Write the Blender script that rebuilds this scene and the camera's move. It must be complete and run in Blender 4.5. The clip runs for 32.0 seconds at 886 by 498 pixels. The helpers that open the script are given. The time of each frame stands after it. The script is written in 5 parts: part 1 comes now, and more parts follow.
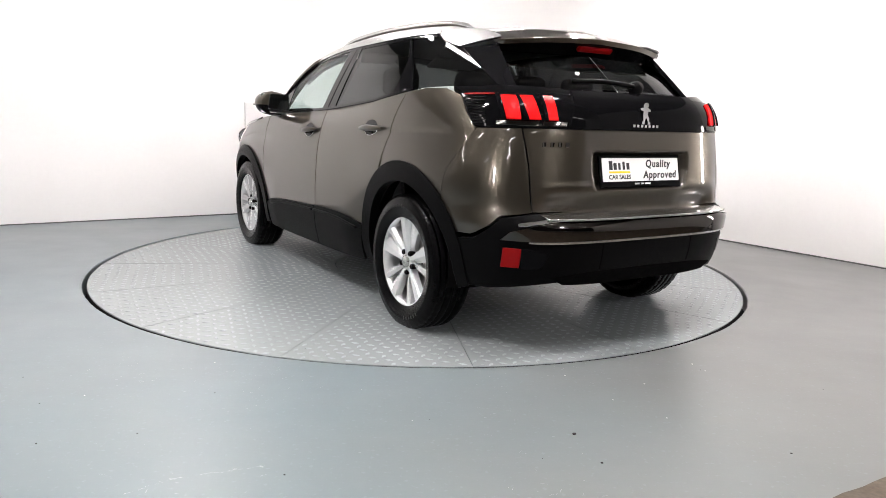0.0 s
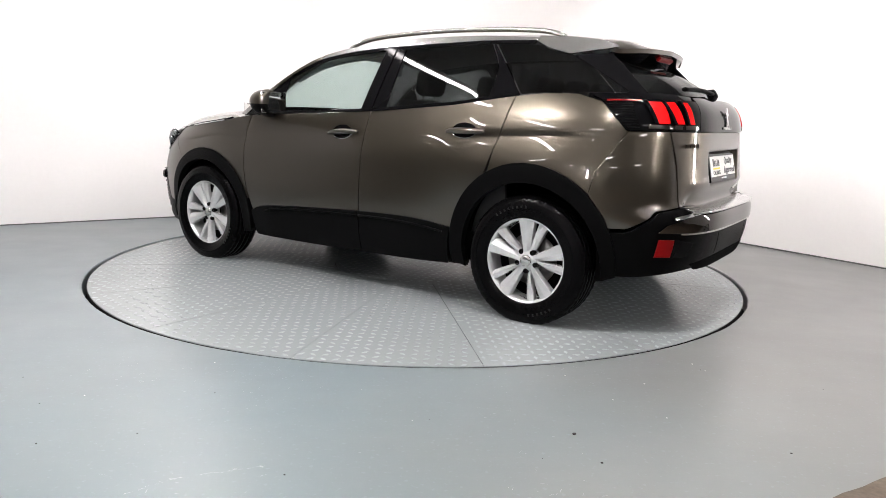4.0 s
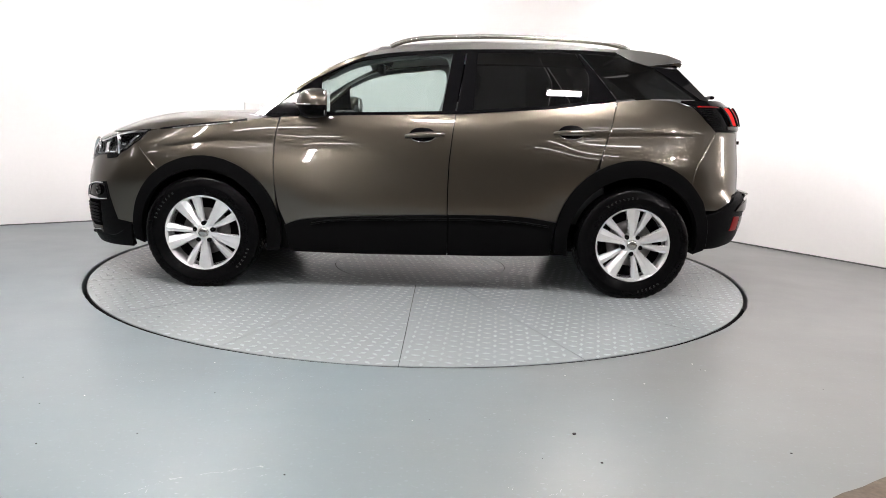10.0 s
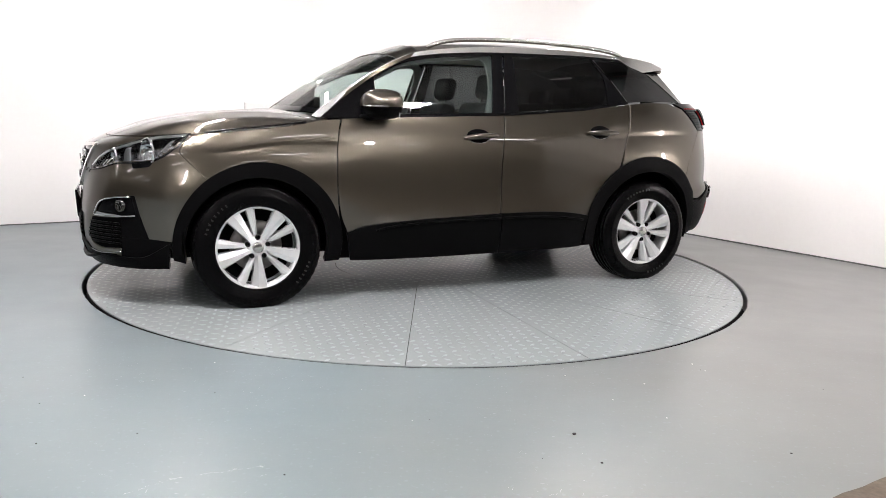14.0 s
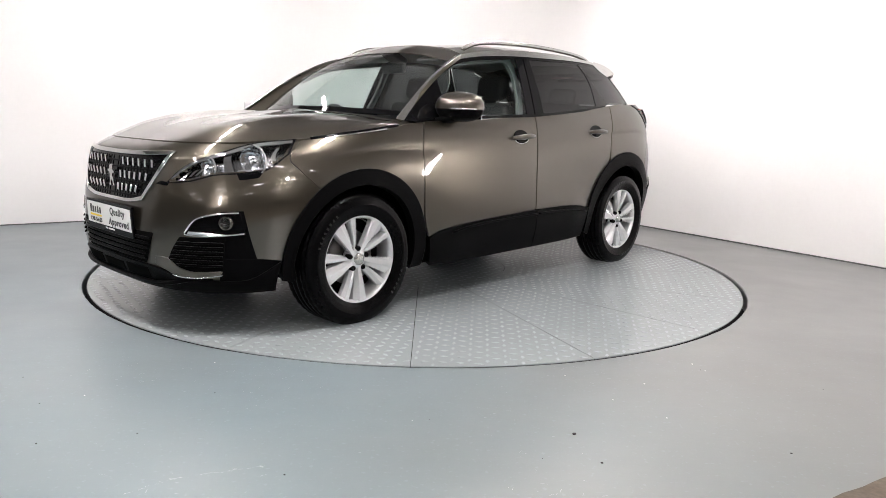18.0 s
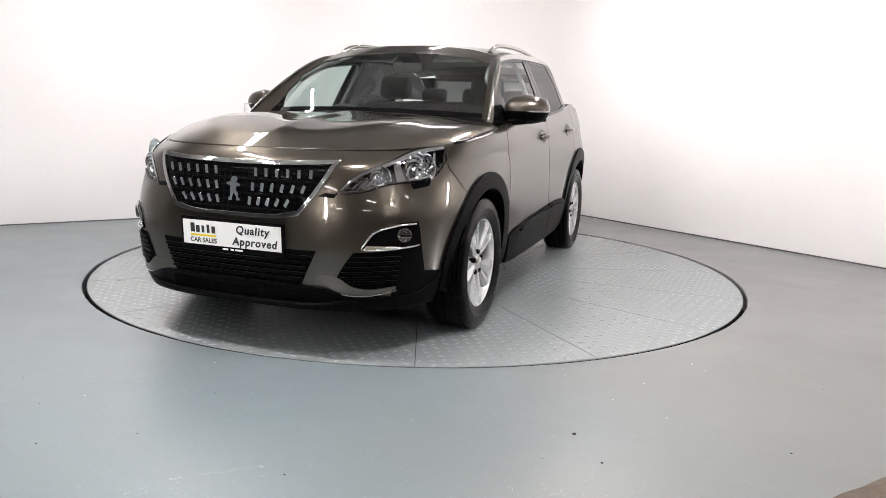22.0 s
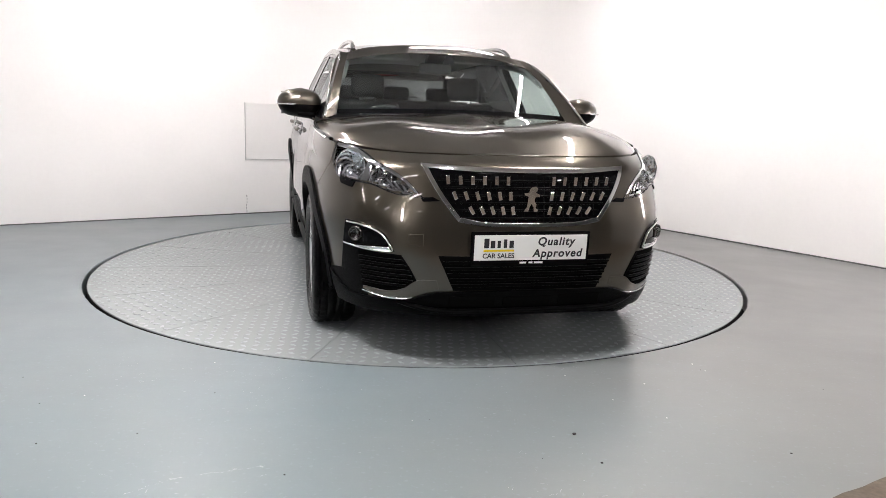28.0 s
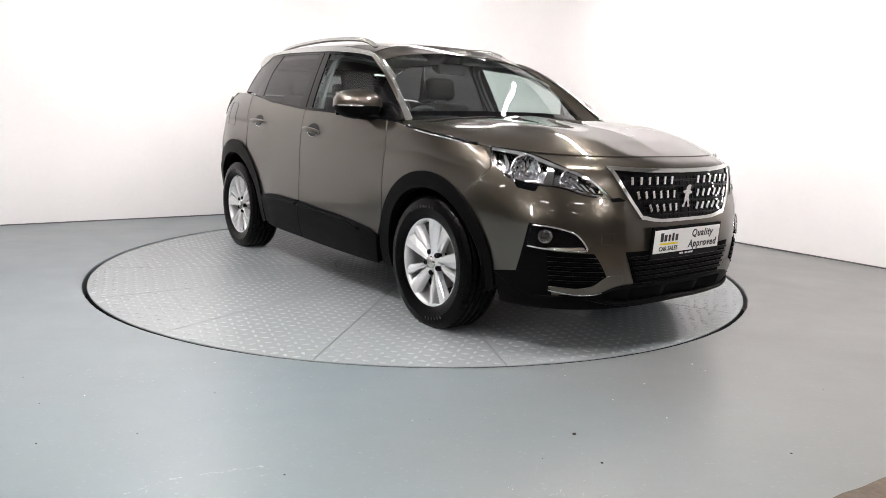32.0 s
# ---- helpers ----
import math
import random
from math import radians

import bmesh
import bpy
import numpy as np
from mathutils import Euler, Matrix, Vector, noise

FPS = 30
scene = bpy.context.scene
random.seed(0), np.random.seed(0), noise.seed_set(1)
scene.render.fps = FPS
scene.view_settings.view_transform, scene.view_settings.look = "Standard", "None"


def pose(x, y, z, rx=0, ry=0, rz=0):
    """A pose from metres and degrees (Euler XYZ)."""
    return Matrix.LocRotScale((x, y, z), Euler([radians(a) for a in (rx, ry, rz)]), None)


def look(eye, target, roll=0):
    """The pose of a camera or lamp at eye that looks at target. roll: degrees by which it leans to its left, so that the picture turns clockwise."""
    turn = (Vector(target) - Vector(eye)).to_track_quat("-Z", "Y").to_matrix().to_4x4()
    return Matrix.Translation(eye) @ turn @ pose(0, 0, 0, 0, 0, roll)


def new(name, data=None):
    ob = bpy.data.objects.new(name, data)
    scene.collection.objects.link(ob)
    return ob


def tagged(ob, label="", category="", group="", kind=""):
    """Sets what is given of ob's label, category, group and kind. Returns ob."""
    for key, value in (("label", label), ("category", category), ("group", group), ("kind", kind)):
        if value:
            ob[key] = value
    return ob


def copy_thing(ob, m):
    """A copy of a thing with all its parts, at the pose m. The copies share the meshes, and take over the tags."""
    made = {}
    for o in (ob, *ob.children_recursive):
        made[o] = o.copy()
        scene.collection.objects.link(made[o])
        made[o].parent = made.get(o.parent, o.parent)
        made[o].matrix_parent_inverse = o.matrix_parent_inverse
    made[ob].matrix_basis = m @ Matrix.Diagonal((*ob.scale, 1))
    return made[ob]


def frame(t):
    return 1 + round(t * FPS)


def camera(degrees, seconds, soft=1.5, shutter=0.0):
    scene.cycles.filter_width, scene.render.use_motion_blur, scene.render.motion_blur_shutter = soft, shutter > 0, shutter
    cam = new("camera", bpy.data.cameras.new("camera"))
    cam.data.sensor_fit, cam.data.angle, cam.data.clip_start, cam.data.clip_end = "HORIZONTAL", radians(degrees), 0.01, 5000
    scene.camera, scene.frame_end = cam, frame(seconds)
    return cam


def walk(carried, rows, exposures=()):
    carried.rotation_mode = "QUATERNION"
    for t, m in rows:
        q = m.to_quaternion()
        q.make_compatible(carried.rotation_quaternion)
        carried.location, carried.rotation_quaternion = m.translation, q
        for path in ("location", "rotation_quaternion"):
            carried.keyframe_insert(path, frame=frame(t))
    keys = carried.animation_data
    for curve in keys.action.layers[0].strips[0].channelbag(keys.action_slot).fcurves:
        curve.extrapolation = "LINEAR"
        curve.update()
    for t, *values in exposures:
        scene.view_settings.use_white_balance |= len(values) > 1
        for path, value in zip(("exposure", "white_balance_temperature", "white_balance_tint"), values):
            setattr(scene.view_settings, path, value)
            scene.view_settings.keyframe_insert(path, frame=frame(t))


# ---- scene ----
cam = camera(63.23, 32.0, soft=0.55)
EYE, AIM = (0.0, -5.302, 1.0927), (0.03092, -4.31882, 0.91215)
walk(cam, [(0.0, look(EYE, AIM, 1.829)), (32.0, look(EYE, AIM, 1.829))],
     exposures=[(0.0, 1.26), (14.0, 1.26), (18.0, 1.15), (22.0, 1.11), (27.0, 1.09), (32.0, 1.19)])

# ---- world and light ----
world = bpy.data.worlds.new("hall_air")
scene.world = world
world.use_nodes = True
world.node_tree.nodes["Background"].inputs[0].default_value = (.75, .85, 1.0, 1)
world.node_tree.nodes["Background"].inputs[1].default_value = .02
WALL_GLOW, FAR_GLOW, FLOOD_GLOW, LEFT_FILL_GLOW, OVER_GLOW, SIDE_GLOW, KEY_GLOW, STRIP_GLOW = 80.0, 12.0, 290.0, 22.0, 66.0, 30.0, 250.0, 80.0


# ---- materials ----
def material(name, color, rough=.5, metal=0.0, coat=0.0, spec=.5, fleck=0.0, fleck_size=40.0, blotch=0.0, blotch_size=2.0, bump=0.0, bump_size=200.0, glow=0.0, coat_rough=.03, edge=1.0):
    """A surface with grain and stains at two scales, and a fine relief."""
    m = bpy.data.materials.new(name)
    m.use_nodes = True
    nt = m.node_tree
    b = nt.nodes["Principled BSDF"]
    b.inputs["Base Color"].default_value = (*color, 1)
    b.inputs["Roughness"].default_value = rough
    b.inputs["Metallic"].default_value = metal
    b.inputs["Coat Weight"].default_value = coat
    b.inputs["Coat IOR"].default_value = 1.65
    b.inputs["Coat Roughness"].default_value = coat_rough
    b.inputs["Specular IOR Level"].default_value = spec
    b.inputs["Specular Tint"].default_value = (edge, edge, edge, 1)
    if glow:
        b.inputs["Emission Color"].default_value = (*color, 1)
        b.inputs["Emission Strength"].default_value = glow
    co = nt.nodes.new("ShaderNodeTexCoord").outputs["Object"]

    def noise_at(scale, detail):
        n = nt.nodes.new("ShaderNodeTexNoise")
        n.inputs["Scale"].default_value, n.inputs["Detail"].default_value = scale, detail
        nt.links.new(co, n.inputs["Vector"])
        return n.outputs["Fac"]

    def mixed(fac, amount, socket):
        hsv = nt.nodes.new("ShaderNodeHueSaturation")
        mp = nt.nodes.new("ShaderNodeMapRange")
        mp.inputs["From Min"].default_value, mp.inputs["From Max"].default_value = .3, .7
        mp.inputs["To Min"].default_value, mp.inputs["To Max"].default_value = 1 - amount, 1 + amount
        nt.links.new(fac, mp.inputs["Value"])
        nt.links.new(mp.outputs["Result"], hsv.inputs["Value"])
        if socket is None:
            hsv.inputs["Color"].default_value = (*color, 1)
        else:
            nt.links.new(socket, hsv.inputs["Color"])
        return hsv.outputs["Color"]

    out = None
    if blotch:
        out = mixed(noise_at(blotch_size, 2), blotch, out)
    if fleck:
        out = mixed(noise_at(fleck_size, 3), fleck, out)
    if out is not None:
        nt.links.new(out, b.inputs["Base Color"])
    if blotch and rough > .05:
        mp = nt.nodes.new("ShaderNodeMapRange")
        mp.inputs["From Min"].default_value, mp.inputs["From Max"].default_value = .3, .7
        mp.inputs["To Min"].default_value, mp.inputs["To Max"].default_value = rough * .9, rough * 1.1
        nt.links.new(noise_at(blotch_size * 2.3, 2), mp.inputs["Value"])
        nt.links.new(mp.outputs["Result"], b.inputs["Roughness"])
    if bump:
        bp = nt.nodes.new("ShaderNodeBump")
        bp.inputs["Strength"].default_value, bp.inputs["Distance"].default_value = bump, .002
        nt.links.new(noise_at(bump_size, 3), bp.inputs["Height"])
        nt.links.new(bp.outputs["Normal"], b.inputs["Normal"])
    return m


def glass(name, tint, rough=0.0, gloss=.042, rim=.55):
    """A tinted pane: clear straight through, with the gloss of glass on it."""
    m = bpy.data.materials.new(name)
    m.use_nodes = True
    nt = m.node_tree
    nt.nodes.remove(nt.nodes["Principled BSDF"])
    tr, gl, mx, lw, pw, ma = (nt.nodes.new("ShaderNode" + k) for k in ("BsdfTransparent", "BsdfGlossy", "MixShader", "LayerWeight", "Math", "Math"))
    tr.inputs["Color"].default_value = (*tint, 1)
    gl.inputs["Roughness"].default_value = rough
    lw.inputs["Blend"].default_value = .5
    pw.operation, ma.operation = "POWER", "MULTIPLY_ADD"
    pw.inputs[1].default_value, ma.inputs[1].default_value, ma.inputs[2].default_value = 5.0, rim, gloss
    nt.links.new(lw.outputs["Facing"], pw.inputs[0])
    nt.links.new(pw.outputs[0], ma.inputs[0])
    nt.links.new(ma.outputs[0], mx.inputs[0])
    nt.links.new(tr.outputs[0], mx.inputs[1])
    nt.links.new(gl.outputs[0], mx.inputs[2])
    nt.links.new(mx.outputs[0], nt.nodes["Material Output"].inputs["Surface"])
    return m


PAINT = material("bronze_paint", (.088, .077, .060), rough=.28, metal=.90, coat=1.0, edge=.45, fleck=.10, fleck_size=900, coat_rough=.002)
PLASTIC = material("black_plastic", (.0028, .0028, .003), rough=.44, spec=.06, edge=.35, fleck=.15, fleck_size=300, bump=.25, bump_size=700)
GLOSS_BLACK = material("gloss_black", (.003, .003, .0035), rough=.04, spec=.18, edge=.35)
PILLAR = material("satin_black_trim", (.004, .004, .0045), rough=.07, spec=.16, edge=.5)
# black wheel housings; for intakes and slots their shade is put into this colour
SHADOW_BLACK = material("housing_and_shade_black", (.003, .003, .003), rough=.9, spec=.03, fleck=.2, fleck_size=60)
CHROME = material("chrome", (.82, .82, .82), rough=.07, metal=1.0)
SATIN = material("satin_silver", (.54, .54, .53), rough=.24, metal=1.0, fleck=.04, fleck_size=200)
ALLOY = material("silver_alloy", (.70, .71, .72), rough=.27, metal=.65, coat=.4, fleck=.03, fleck_size=120)
RUBBER = material("tyre_rubber", (.0018, .0018, .002), rough=.24, spec=.13, edge=.4, fleck=.2, fleck_size=90, bump=.15, bump_size=500)
LETTERING = material("worn_tyre_lettering", (.005, .005, .0052), rough=.4, spec=.25, fleck=.2, fleck_size=200)
STEEL = material("brake_steel", (.17, .165, .16), rough=.5, metal=1.0, blotch=.2, blotch_size=14)
CLEAR = glass("clear_glass", (.74, .83, .81), gloss=.07)
SCREEN_GLASS = glass("windscreen_glass", (.76, .84, .82), gloss=.13)
PRIVACY = glass("privacy_glass", (.070, .073, .075), gloss=.06)
REAR_GLASS = glass("tinted_rear_glass", (.17, .178, .18))
LENS = glass("lamp_lens", (.95, .96, .97), gloss=.035, rim=.42)
RED = material("red_lamp", (.60, .004, .005), rough=.25, spec=.2, glow=.09, fleck=.12, fleck_size=160)
RED_LENS = material("red_reflector", (.22, .003, .004), rough=.3, spec=.12, fleck=.25, fleck_size=260)
SEAT = material("seat_cloth", (.035, .035, .036), rough=.85, spec=.2, fleck=.2, fleck_size=400)
DASH = material("dash_plastic", (.024, .024, .025), rough=.6, fleck=.1, fleck_size=300)
LINING = material("light_headlining", (.50, .51, .49), rough=.9, fleck=.05, fleck_size=200)
TRIM_GREY = material("grey_pillar_trim", (.17, .18, .175), rough=.8, fleck=.06, fleck_size=200)
PLATE_WHITE = material("plate_white", (.82, .82, .80), rough=.28, coat=.4)
INK = material("black_ink", (.015, .015, .018), rough=.4)
YELLOW = material("yellow_ink", (.85, .62, .01), rough=.4)


def worn_paint(name, color, cloud_and_light_tone, rough, stretch, swell, speck, warm_light_side=0.0):
    """Trowelled floor paint: two tones in wide clouds, streaks along one way, fine specks, a gentle swell. Warmer light
    on one side is in the colour.
    """
    m = bpy.data.materials.new(name)
    m.use_nodes = True
    nt = m.node_tree
    b = nt.nodes["Principled BSDF"]
    b.inputs["Specular IOR Level"].default_value = .60
    co = nt.nodes.new("ShaderNodeTexCoord").outputs["Object"]

    def noise_of(vec, scale, detail, lo, hi, to_lo, to_hi):
        n, mp = nt.nodes.new("ShaderNodeTexNoise"), nt.nodes.new("ShaderNodeMapRange")
        n.inputs["Scale"].default_value, n.inputs["Detail"].default_value, n.inputs["Roughness"].default_value = scale, detail, .62
        for k, v in (("From Min", lo), ("From Max", hi), ("To Min", to_lo), ("To Max", to_hi)):
            mp.inputs[k].default_value = v
        nt.links.new(vec, n.inputs["Vector"])
        nt.links.new(n.outputs["Fac"], mp.inputs["Value"])
        return mp.outputs["Result"], n.outputs["Fac"]

    def mix(fac, a, c):
        mx = nt.nodes.new("ShaderNodeMix")
        mx.data_type = "RGBA"
        nt.links.new(fac, mx.inputs[0])
        for sock, v in ((mx.inputs[6], a), (mx.inputs[7], c)):
            if isinstance(v, tuple):
                sock.default_value = (*v, 1)
            else:
                nt.links.new(v, sock)
        return mx.outputs[2]

    mp = nt.nodes.new("ShaderNodeMapping")
    mp.inputs["Rotation"].default_value = (0, 0, radians(24))
    mp.inputs["Scale"].default_value = (1, stretch, 1)
    nt.links.new(co, mp.inputs["Vector"])
    cloud, _ = noise_of(co, .55, 4, .36, .66, 0, .35)
    # towards +x the tone warms: warmer lamp light put into the colour
    sep, side, add = nt.nodes.new("ShaderNodeSeparateXYZ"), nt.nodes.new("ShaderNodeMapRange"), nt.nodes.new("ShaderNodeMath")
    nt.links.new(co, sep.inputs[0])
    nt.links.new(sep.outputs[0], side.inputs["Value"])
    for k, v in (("From Min", -.3), ("From Max", 1.5), ("To Max", warm_light_side)):
        side.inputs[k].default_value = v
    nt.links.new(cloud, add.inputs[0])
    nt.links.new(side.outputs["Result"], add.inputs[1])
    cloud = add.outputs[0]
    streak, streak_raw = noise_of(mp.outputs["Vector"], 3.2, 6, .30, .80, 0, .22)
    dots, _ = noise_of(co, 60, 0, .70, .80, 0, speck)
    c = mix(cloud, color, cloud_and_light_tone)
    c = mix(streak, c, tuple(v * .86 for v in color))
    c = mix(dots, c, tuple(min(v * 1.9, .8) for v in color))
    nt.links.new(c, b.inputs["Base Color"])
    r, _ = noise_of(co, 1.7, 2, .3, .7, rough * .95, rough * 1.20)
    nt.links.new(r, b.inputs["Roughness"])
    wave, wave_raw = noise_of(co, 2.2, 2, 0, 1, 0, 1)
    fine, fine_raw = noise_of(co, 38, 4, 0, 1, 0, 1)
    last = None
    for h, dist in ((wave_raw, swell), (streak_raw, swell * .12), (fine_raw, swell * .03)):
        bp = nt.nodes.new("ShaderNodeBump")
        bp.inputs["Strength"].default_value, bp.inputs["Distance"].default_value = 1.0, dist
        nt.links.new(h, bp.inputs["Height"])
        if last:
            nt.links.new(last, bp.inputs["Normal"])
        last = bp.outputs["Normal"]
    nt.links.new(last, b.inputs["Normal"])
    return m


FLOOR = worn_paint("grey_floor_paint", (.150, .183, .197), (.172, .173, .167), .29, 3.0, .003, .15, .85)
PLATE = worn_paint("painted_chequer_plate", (.220, .244, .251), (.233, .244, .244), .22, 1.5, .002, .1)
# paler than the plate: worn tops, and glints of the wall put into the colour
TREAD = material("worn_glint_tread_paint", (.275, .302, .308), rough=.23, spec=.5, blotch=.12, blotch_size=1.5, fleck=.10, fleck_size=30)
CONCRETE = material("bare_brown_concrete", (.11, .085, .062), rough=.85, blotch=.25, blotch_size=5, fleck=.2, fleck_size=60, bump=.6, bump_size=80)
WALL = material("white_wall_paint", (.83, .815, .805), rough=.65, blotch=.015, blotch_size=1.2, fleck=.008, fleck_size=30, bump=.08, bump_size=60)
HALL = material("dim_hall_paint", (.11, .11, .112), rough=.8, blotch=.15, blotch_size=.6)
CEILING = material("grey_hall_ceiling", (.45, .445, .44), rough=.9, blotch=.15, blotch_size=.5)
LEFT_FILL_TUBE = material("left_fill_tube", (1.0, .945, .940), glow=LEFT_FILL_GLOW)
OVER_TUBE = material("overhead_lamp_tube", (1.0, .945, .940), glow=OVER_GLOW)
KEY_FACE = material("key_lamp_face", (1.0, .945, .940), glow=KEY_GLOW)
STRIP_FACE = material("strip_lamp_face", (1.0, .945, .940), glow=STRIP_GLOW)
SIDE_TUBE = material("side_lamp_tube", (1.0, .945, .940), glow=SIDE_GLOW)
WALL_TUBE = material("wall_lamp_tube", (1.0, .945, .940), glow=WALL_GLOW)
FAR_TUBE = material("far_lamp_tube", (1.0, .945, .940), glow=FAR_GLOW)
FLOOD = material("flood_lamp_face", (1.0, .945, .940), glow=FLOOD_GLOW)
HOUSING = material("lamp_housing", (.5, .5, .5), rough=.5, fleck=.05)
PIT = material("dark_pit", (.004, .004, .004), rough=.9, spec=.05, fleck=.2)
GRIT = material("black_grit", (.015, .014, .013), rough=.8, fleck=.2)
SCUFF = material("pale_scuff", (.46, .48, .48), rough=.3, fleck=.3, fleck_size=50)
CHIP = material("pale_paint_chip", (.7, .7, .68), rough=.6, fleck=.1)


# ---- mesh helpers ----
def mesh_of(name, verts, faces, mat, smooth=True):
    me = bpy.data.meshes.new(name)
    me.from_pydata([tuple(map(float, v)) for v in verts], [], faces)
    me.polygons.foreach_set("use_smooth", [smooth] * len(me.polygons))
    me.materials.append(mat)
    me.update()
    return me


def part(name, me, parent, label="", at=None):
    ob = new(name, me)
    ob.parent = parent
    if at is not None:
        ob.matrix_basis = at
    return tagged(ob, label)


def thing(name, label, category, group="", kind="", at=None, me=None):
    ob = new(name, me)
    if at is not None:
        ob.matrix_basis = at
    return tagged(ob, label, category, group, kind)


def grid_normals(g):
    du, dv = np.gradient(g, axis=0), np.gradient(g, axis=1)
    n = np.cross(du, dv)
    return n / np.maximum(np.linalg.norm(n, axis=2, keepdims=True), 1e-9)


def sheet(name, g, mat, depth=.016, lift=0.0, out=(0, 1, 0), round_edge=.0022):
    """A panel over a grid of places: its face, a rolled edge and a flange turned inwards by depth."""
    n = grid_normals(g)
    if (n.mean(axis=(0, 1)) * np.array(out)).sum() < 0:
        g, n = g[:, ::-1], -n[:, ::-1]
    g = g + n * lift
    a, b = g.shape[:2]
    ring = [(i, 0) for i in range(a)] + [(a - 1, j) for j in range(1, b)] + [(i, b - 1) for i in range(a - 2, -1, -1)] + [(0, j) for j in range(b - 2, 0, -1)]
    verts = [g[i, j] for i in range(a) for j in range(b)]
    faces = [(i * b + j, (i + 1) * b + j, (i + 1) * b + j + 1, i * b + j + 1) for i in range(a - 1) for j in range(b - 1)]
    centre = g.reshape(-1, 3).mean(axis=0)
    k, m = len(verts), len(ring)
    if depth:
        outer = []
        for i, j in ring:
            p = g[i, j]
            ii, jj = min(max(i, 1), a - 2), min(max(j, 1), b - 2)
            o = p - g[ii, jj]
            o = o - n[i, j] * (o @ n[i, j])
            outer.append((p, o / max(np.linalg.norm(o), 1e-9), n[i, j]))
        # the rolled edge has a border of its own, so that the face stays flat right up to it
        verts += [p for p, o, q in outer]
        verts += [p + o * round_edge * .7 - q * round_edge * .3 for p, o, q in outer]
        verts += [p + o * round_edge - q * round_edge for p, o, q in outer]
        verts += [p + o * round_edge - q * round_edge for p, o, q in outer]
        verts += [p + o * round_edge * .5 - q * depth for p, o, q in outer]
        for e in range(m):
            f = (e + 1) % m
            faces.append((k + f, k + e, k + m + e, k + m + f))
            faces.append((k + m + f, k + m + e, k + 2 * m + e, k + 2 * m + f))
            faces.append((k + 3 * m + f, k + 3 * m + e, k + 4 * m + e, k + 4 * m + f))
    return mesh_of(name, verts, faces, mat)


MIRROR = np.array([1.0, -1.0, 1.0])


def both(name, g, mat, parent, depth=.016, lift=0.0, out=(0, 1, 0), label=""):
    """The same panel on the left and the right flank."""
    o = np.array(out, float)
    return (part(name, sheet(name, g, mat, depth, lift, o), parent, label),
            part(name, sheet(name, g * MIRROR, mat, depth, lift, o * MIRROR), parent, label))


def across(name, g, mat, parent, depth=.016, lift=0.0, out=(0, 0, 1), label=""):
    """One panel over both halves; the first row of g lies on the middle line."""
    whole = np.concatenate([(g * MIRROR)[:0:-1], g], axis=0)
    return part(name, sheet(name, whole, mat, depth, lift, out), parent, label)


def curve_at(pts, n, smooth=True):
    """n places evenly along a line through pts."""
    p = np.array(pts, float)
    if smooth and len(p) > 2:
        ext = np.concatenate([[2 * p[0] - p[1]], p, [2 * p[-1] - p[-2]]])
        fine = []
        for i in range(1, len(ext) - 2):
            a, b, c, d = ext[i - 1:i + 3]
            for t in np.linspace(0, 1, 12, endpoint=False):
                fine.append(.5 * (2 * b + (c - a) * t + (2 * a - 5 * b + 4 * c - d) * t * t + (3 * b - a - 3 * c + d) * t ** 3))
        p = np.array(fine + [p[-1]])
    s = np.concatenate([[0], np.cumsum(np.linalg.norm(np.diff(p, axis=0), axis=1))])
    u = np.linspace(0, s[-1], n)
    return np.stack([np.interp(u, s, p[:, k]) for k in range(p.shape[1])], axis=1)


def fill(low, high, first, last, nu, nv, smooth=True):
    """A net between four edge lines; low and high run the same way, first and last from low to high."""
    l, h, a, b = curve_at(low, nu, smooth), curve_at(high, nu, smooth), curve_at(first, nv, smooth), curve_at(last, nv, smooth)
    u, v = np.linspace(0, 1, nu)[:, None, None], np.linspace(0, 1, nv)[None, :, None]
    net = (1 - v) * l[:, None] + v * h[:, None] + (1 - u) * a[None] + u * b[None]
    return net - ((1 - u) * (1 - v) * l[0] + u * (1 - v) * l[-1] + (1 - u) * v * h[0] + u * v * h[-1])


def box_mesh(name, sx, sy, sz, mat, bevel=.004):
    bm = bmesh.new()
    bmesh.ops.create_cube(bm, size=1)
    bmesh.ops.scale(bm, vec=(sx, sy, sz), verts=bm.verts)
    if bevel:
        bmesh.ops.bevel(bm, geom=bm.edges[:], offset=bevel, segments=2, profile=.6, affect="EDGES")
    me = bpy.data.meshes.new(name)
    bm.to_mesh(me)
    bm.free()
    me.materials.append(mat)
    return me


def lathe(name, profile, mat, n=64, axis="y", smooth=True):
    """A ring or disc turned from (radius, position along the axis) pairs."""
    verts, faces, m = [], [], len(profile)
    for i in range(n):
        c, s = math.cos(2 * math.pi * i / n), math.sin(2 * math.pi * i / n)
        for r, h in profile:
            verts.append((r * c, h, r * s) if axis == "y" else (r * c, r * s, h))
    for i in range(n):
        k = (i + 1) % n
        for j in range(m - 1):
            f = (i * m + j, i * m + j + 1, k * m + j + 1, k * m + j)
            faces.append(f[::-1] if axis == "y" else f)
    return mesh_of(name, verts, faces, mat, smooth)


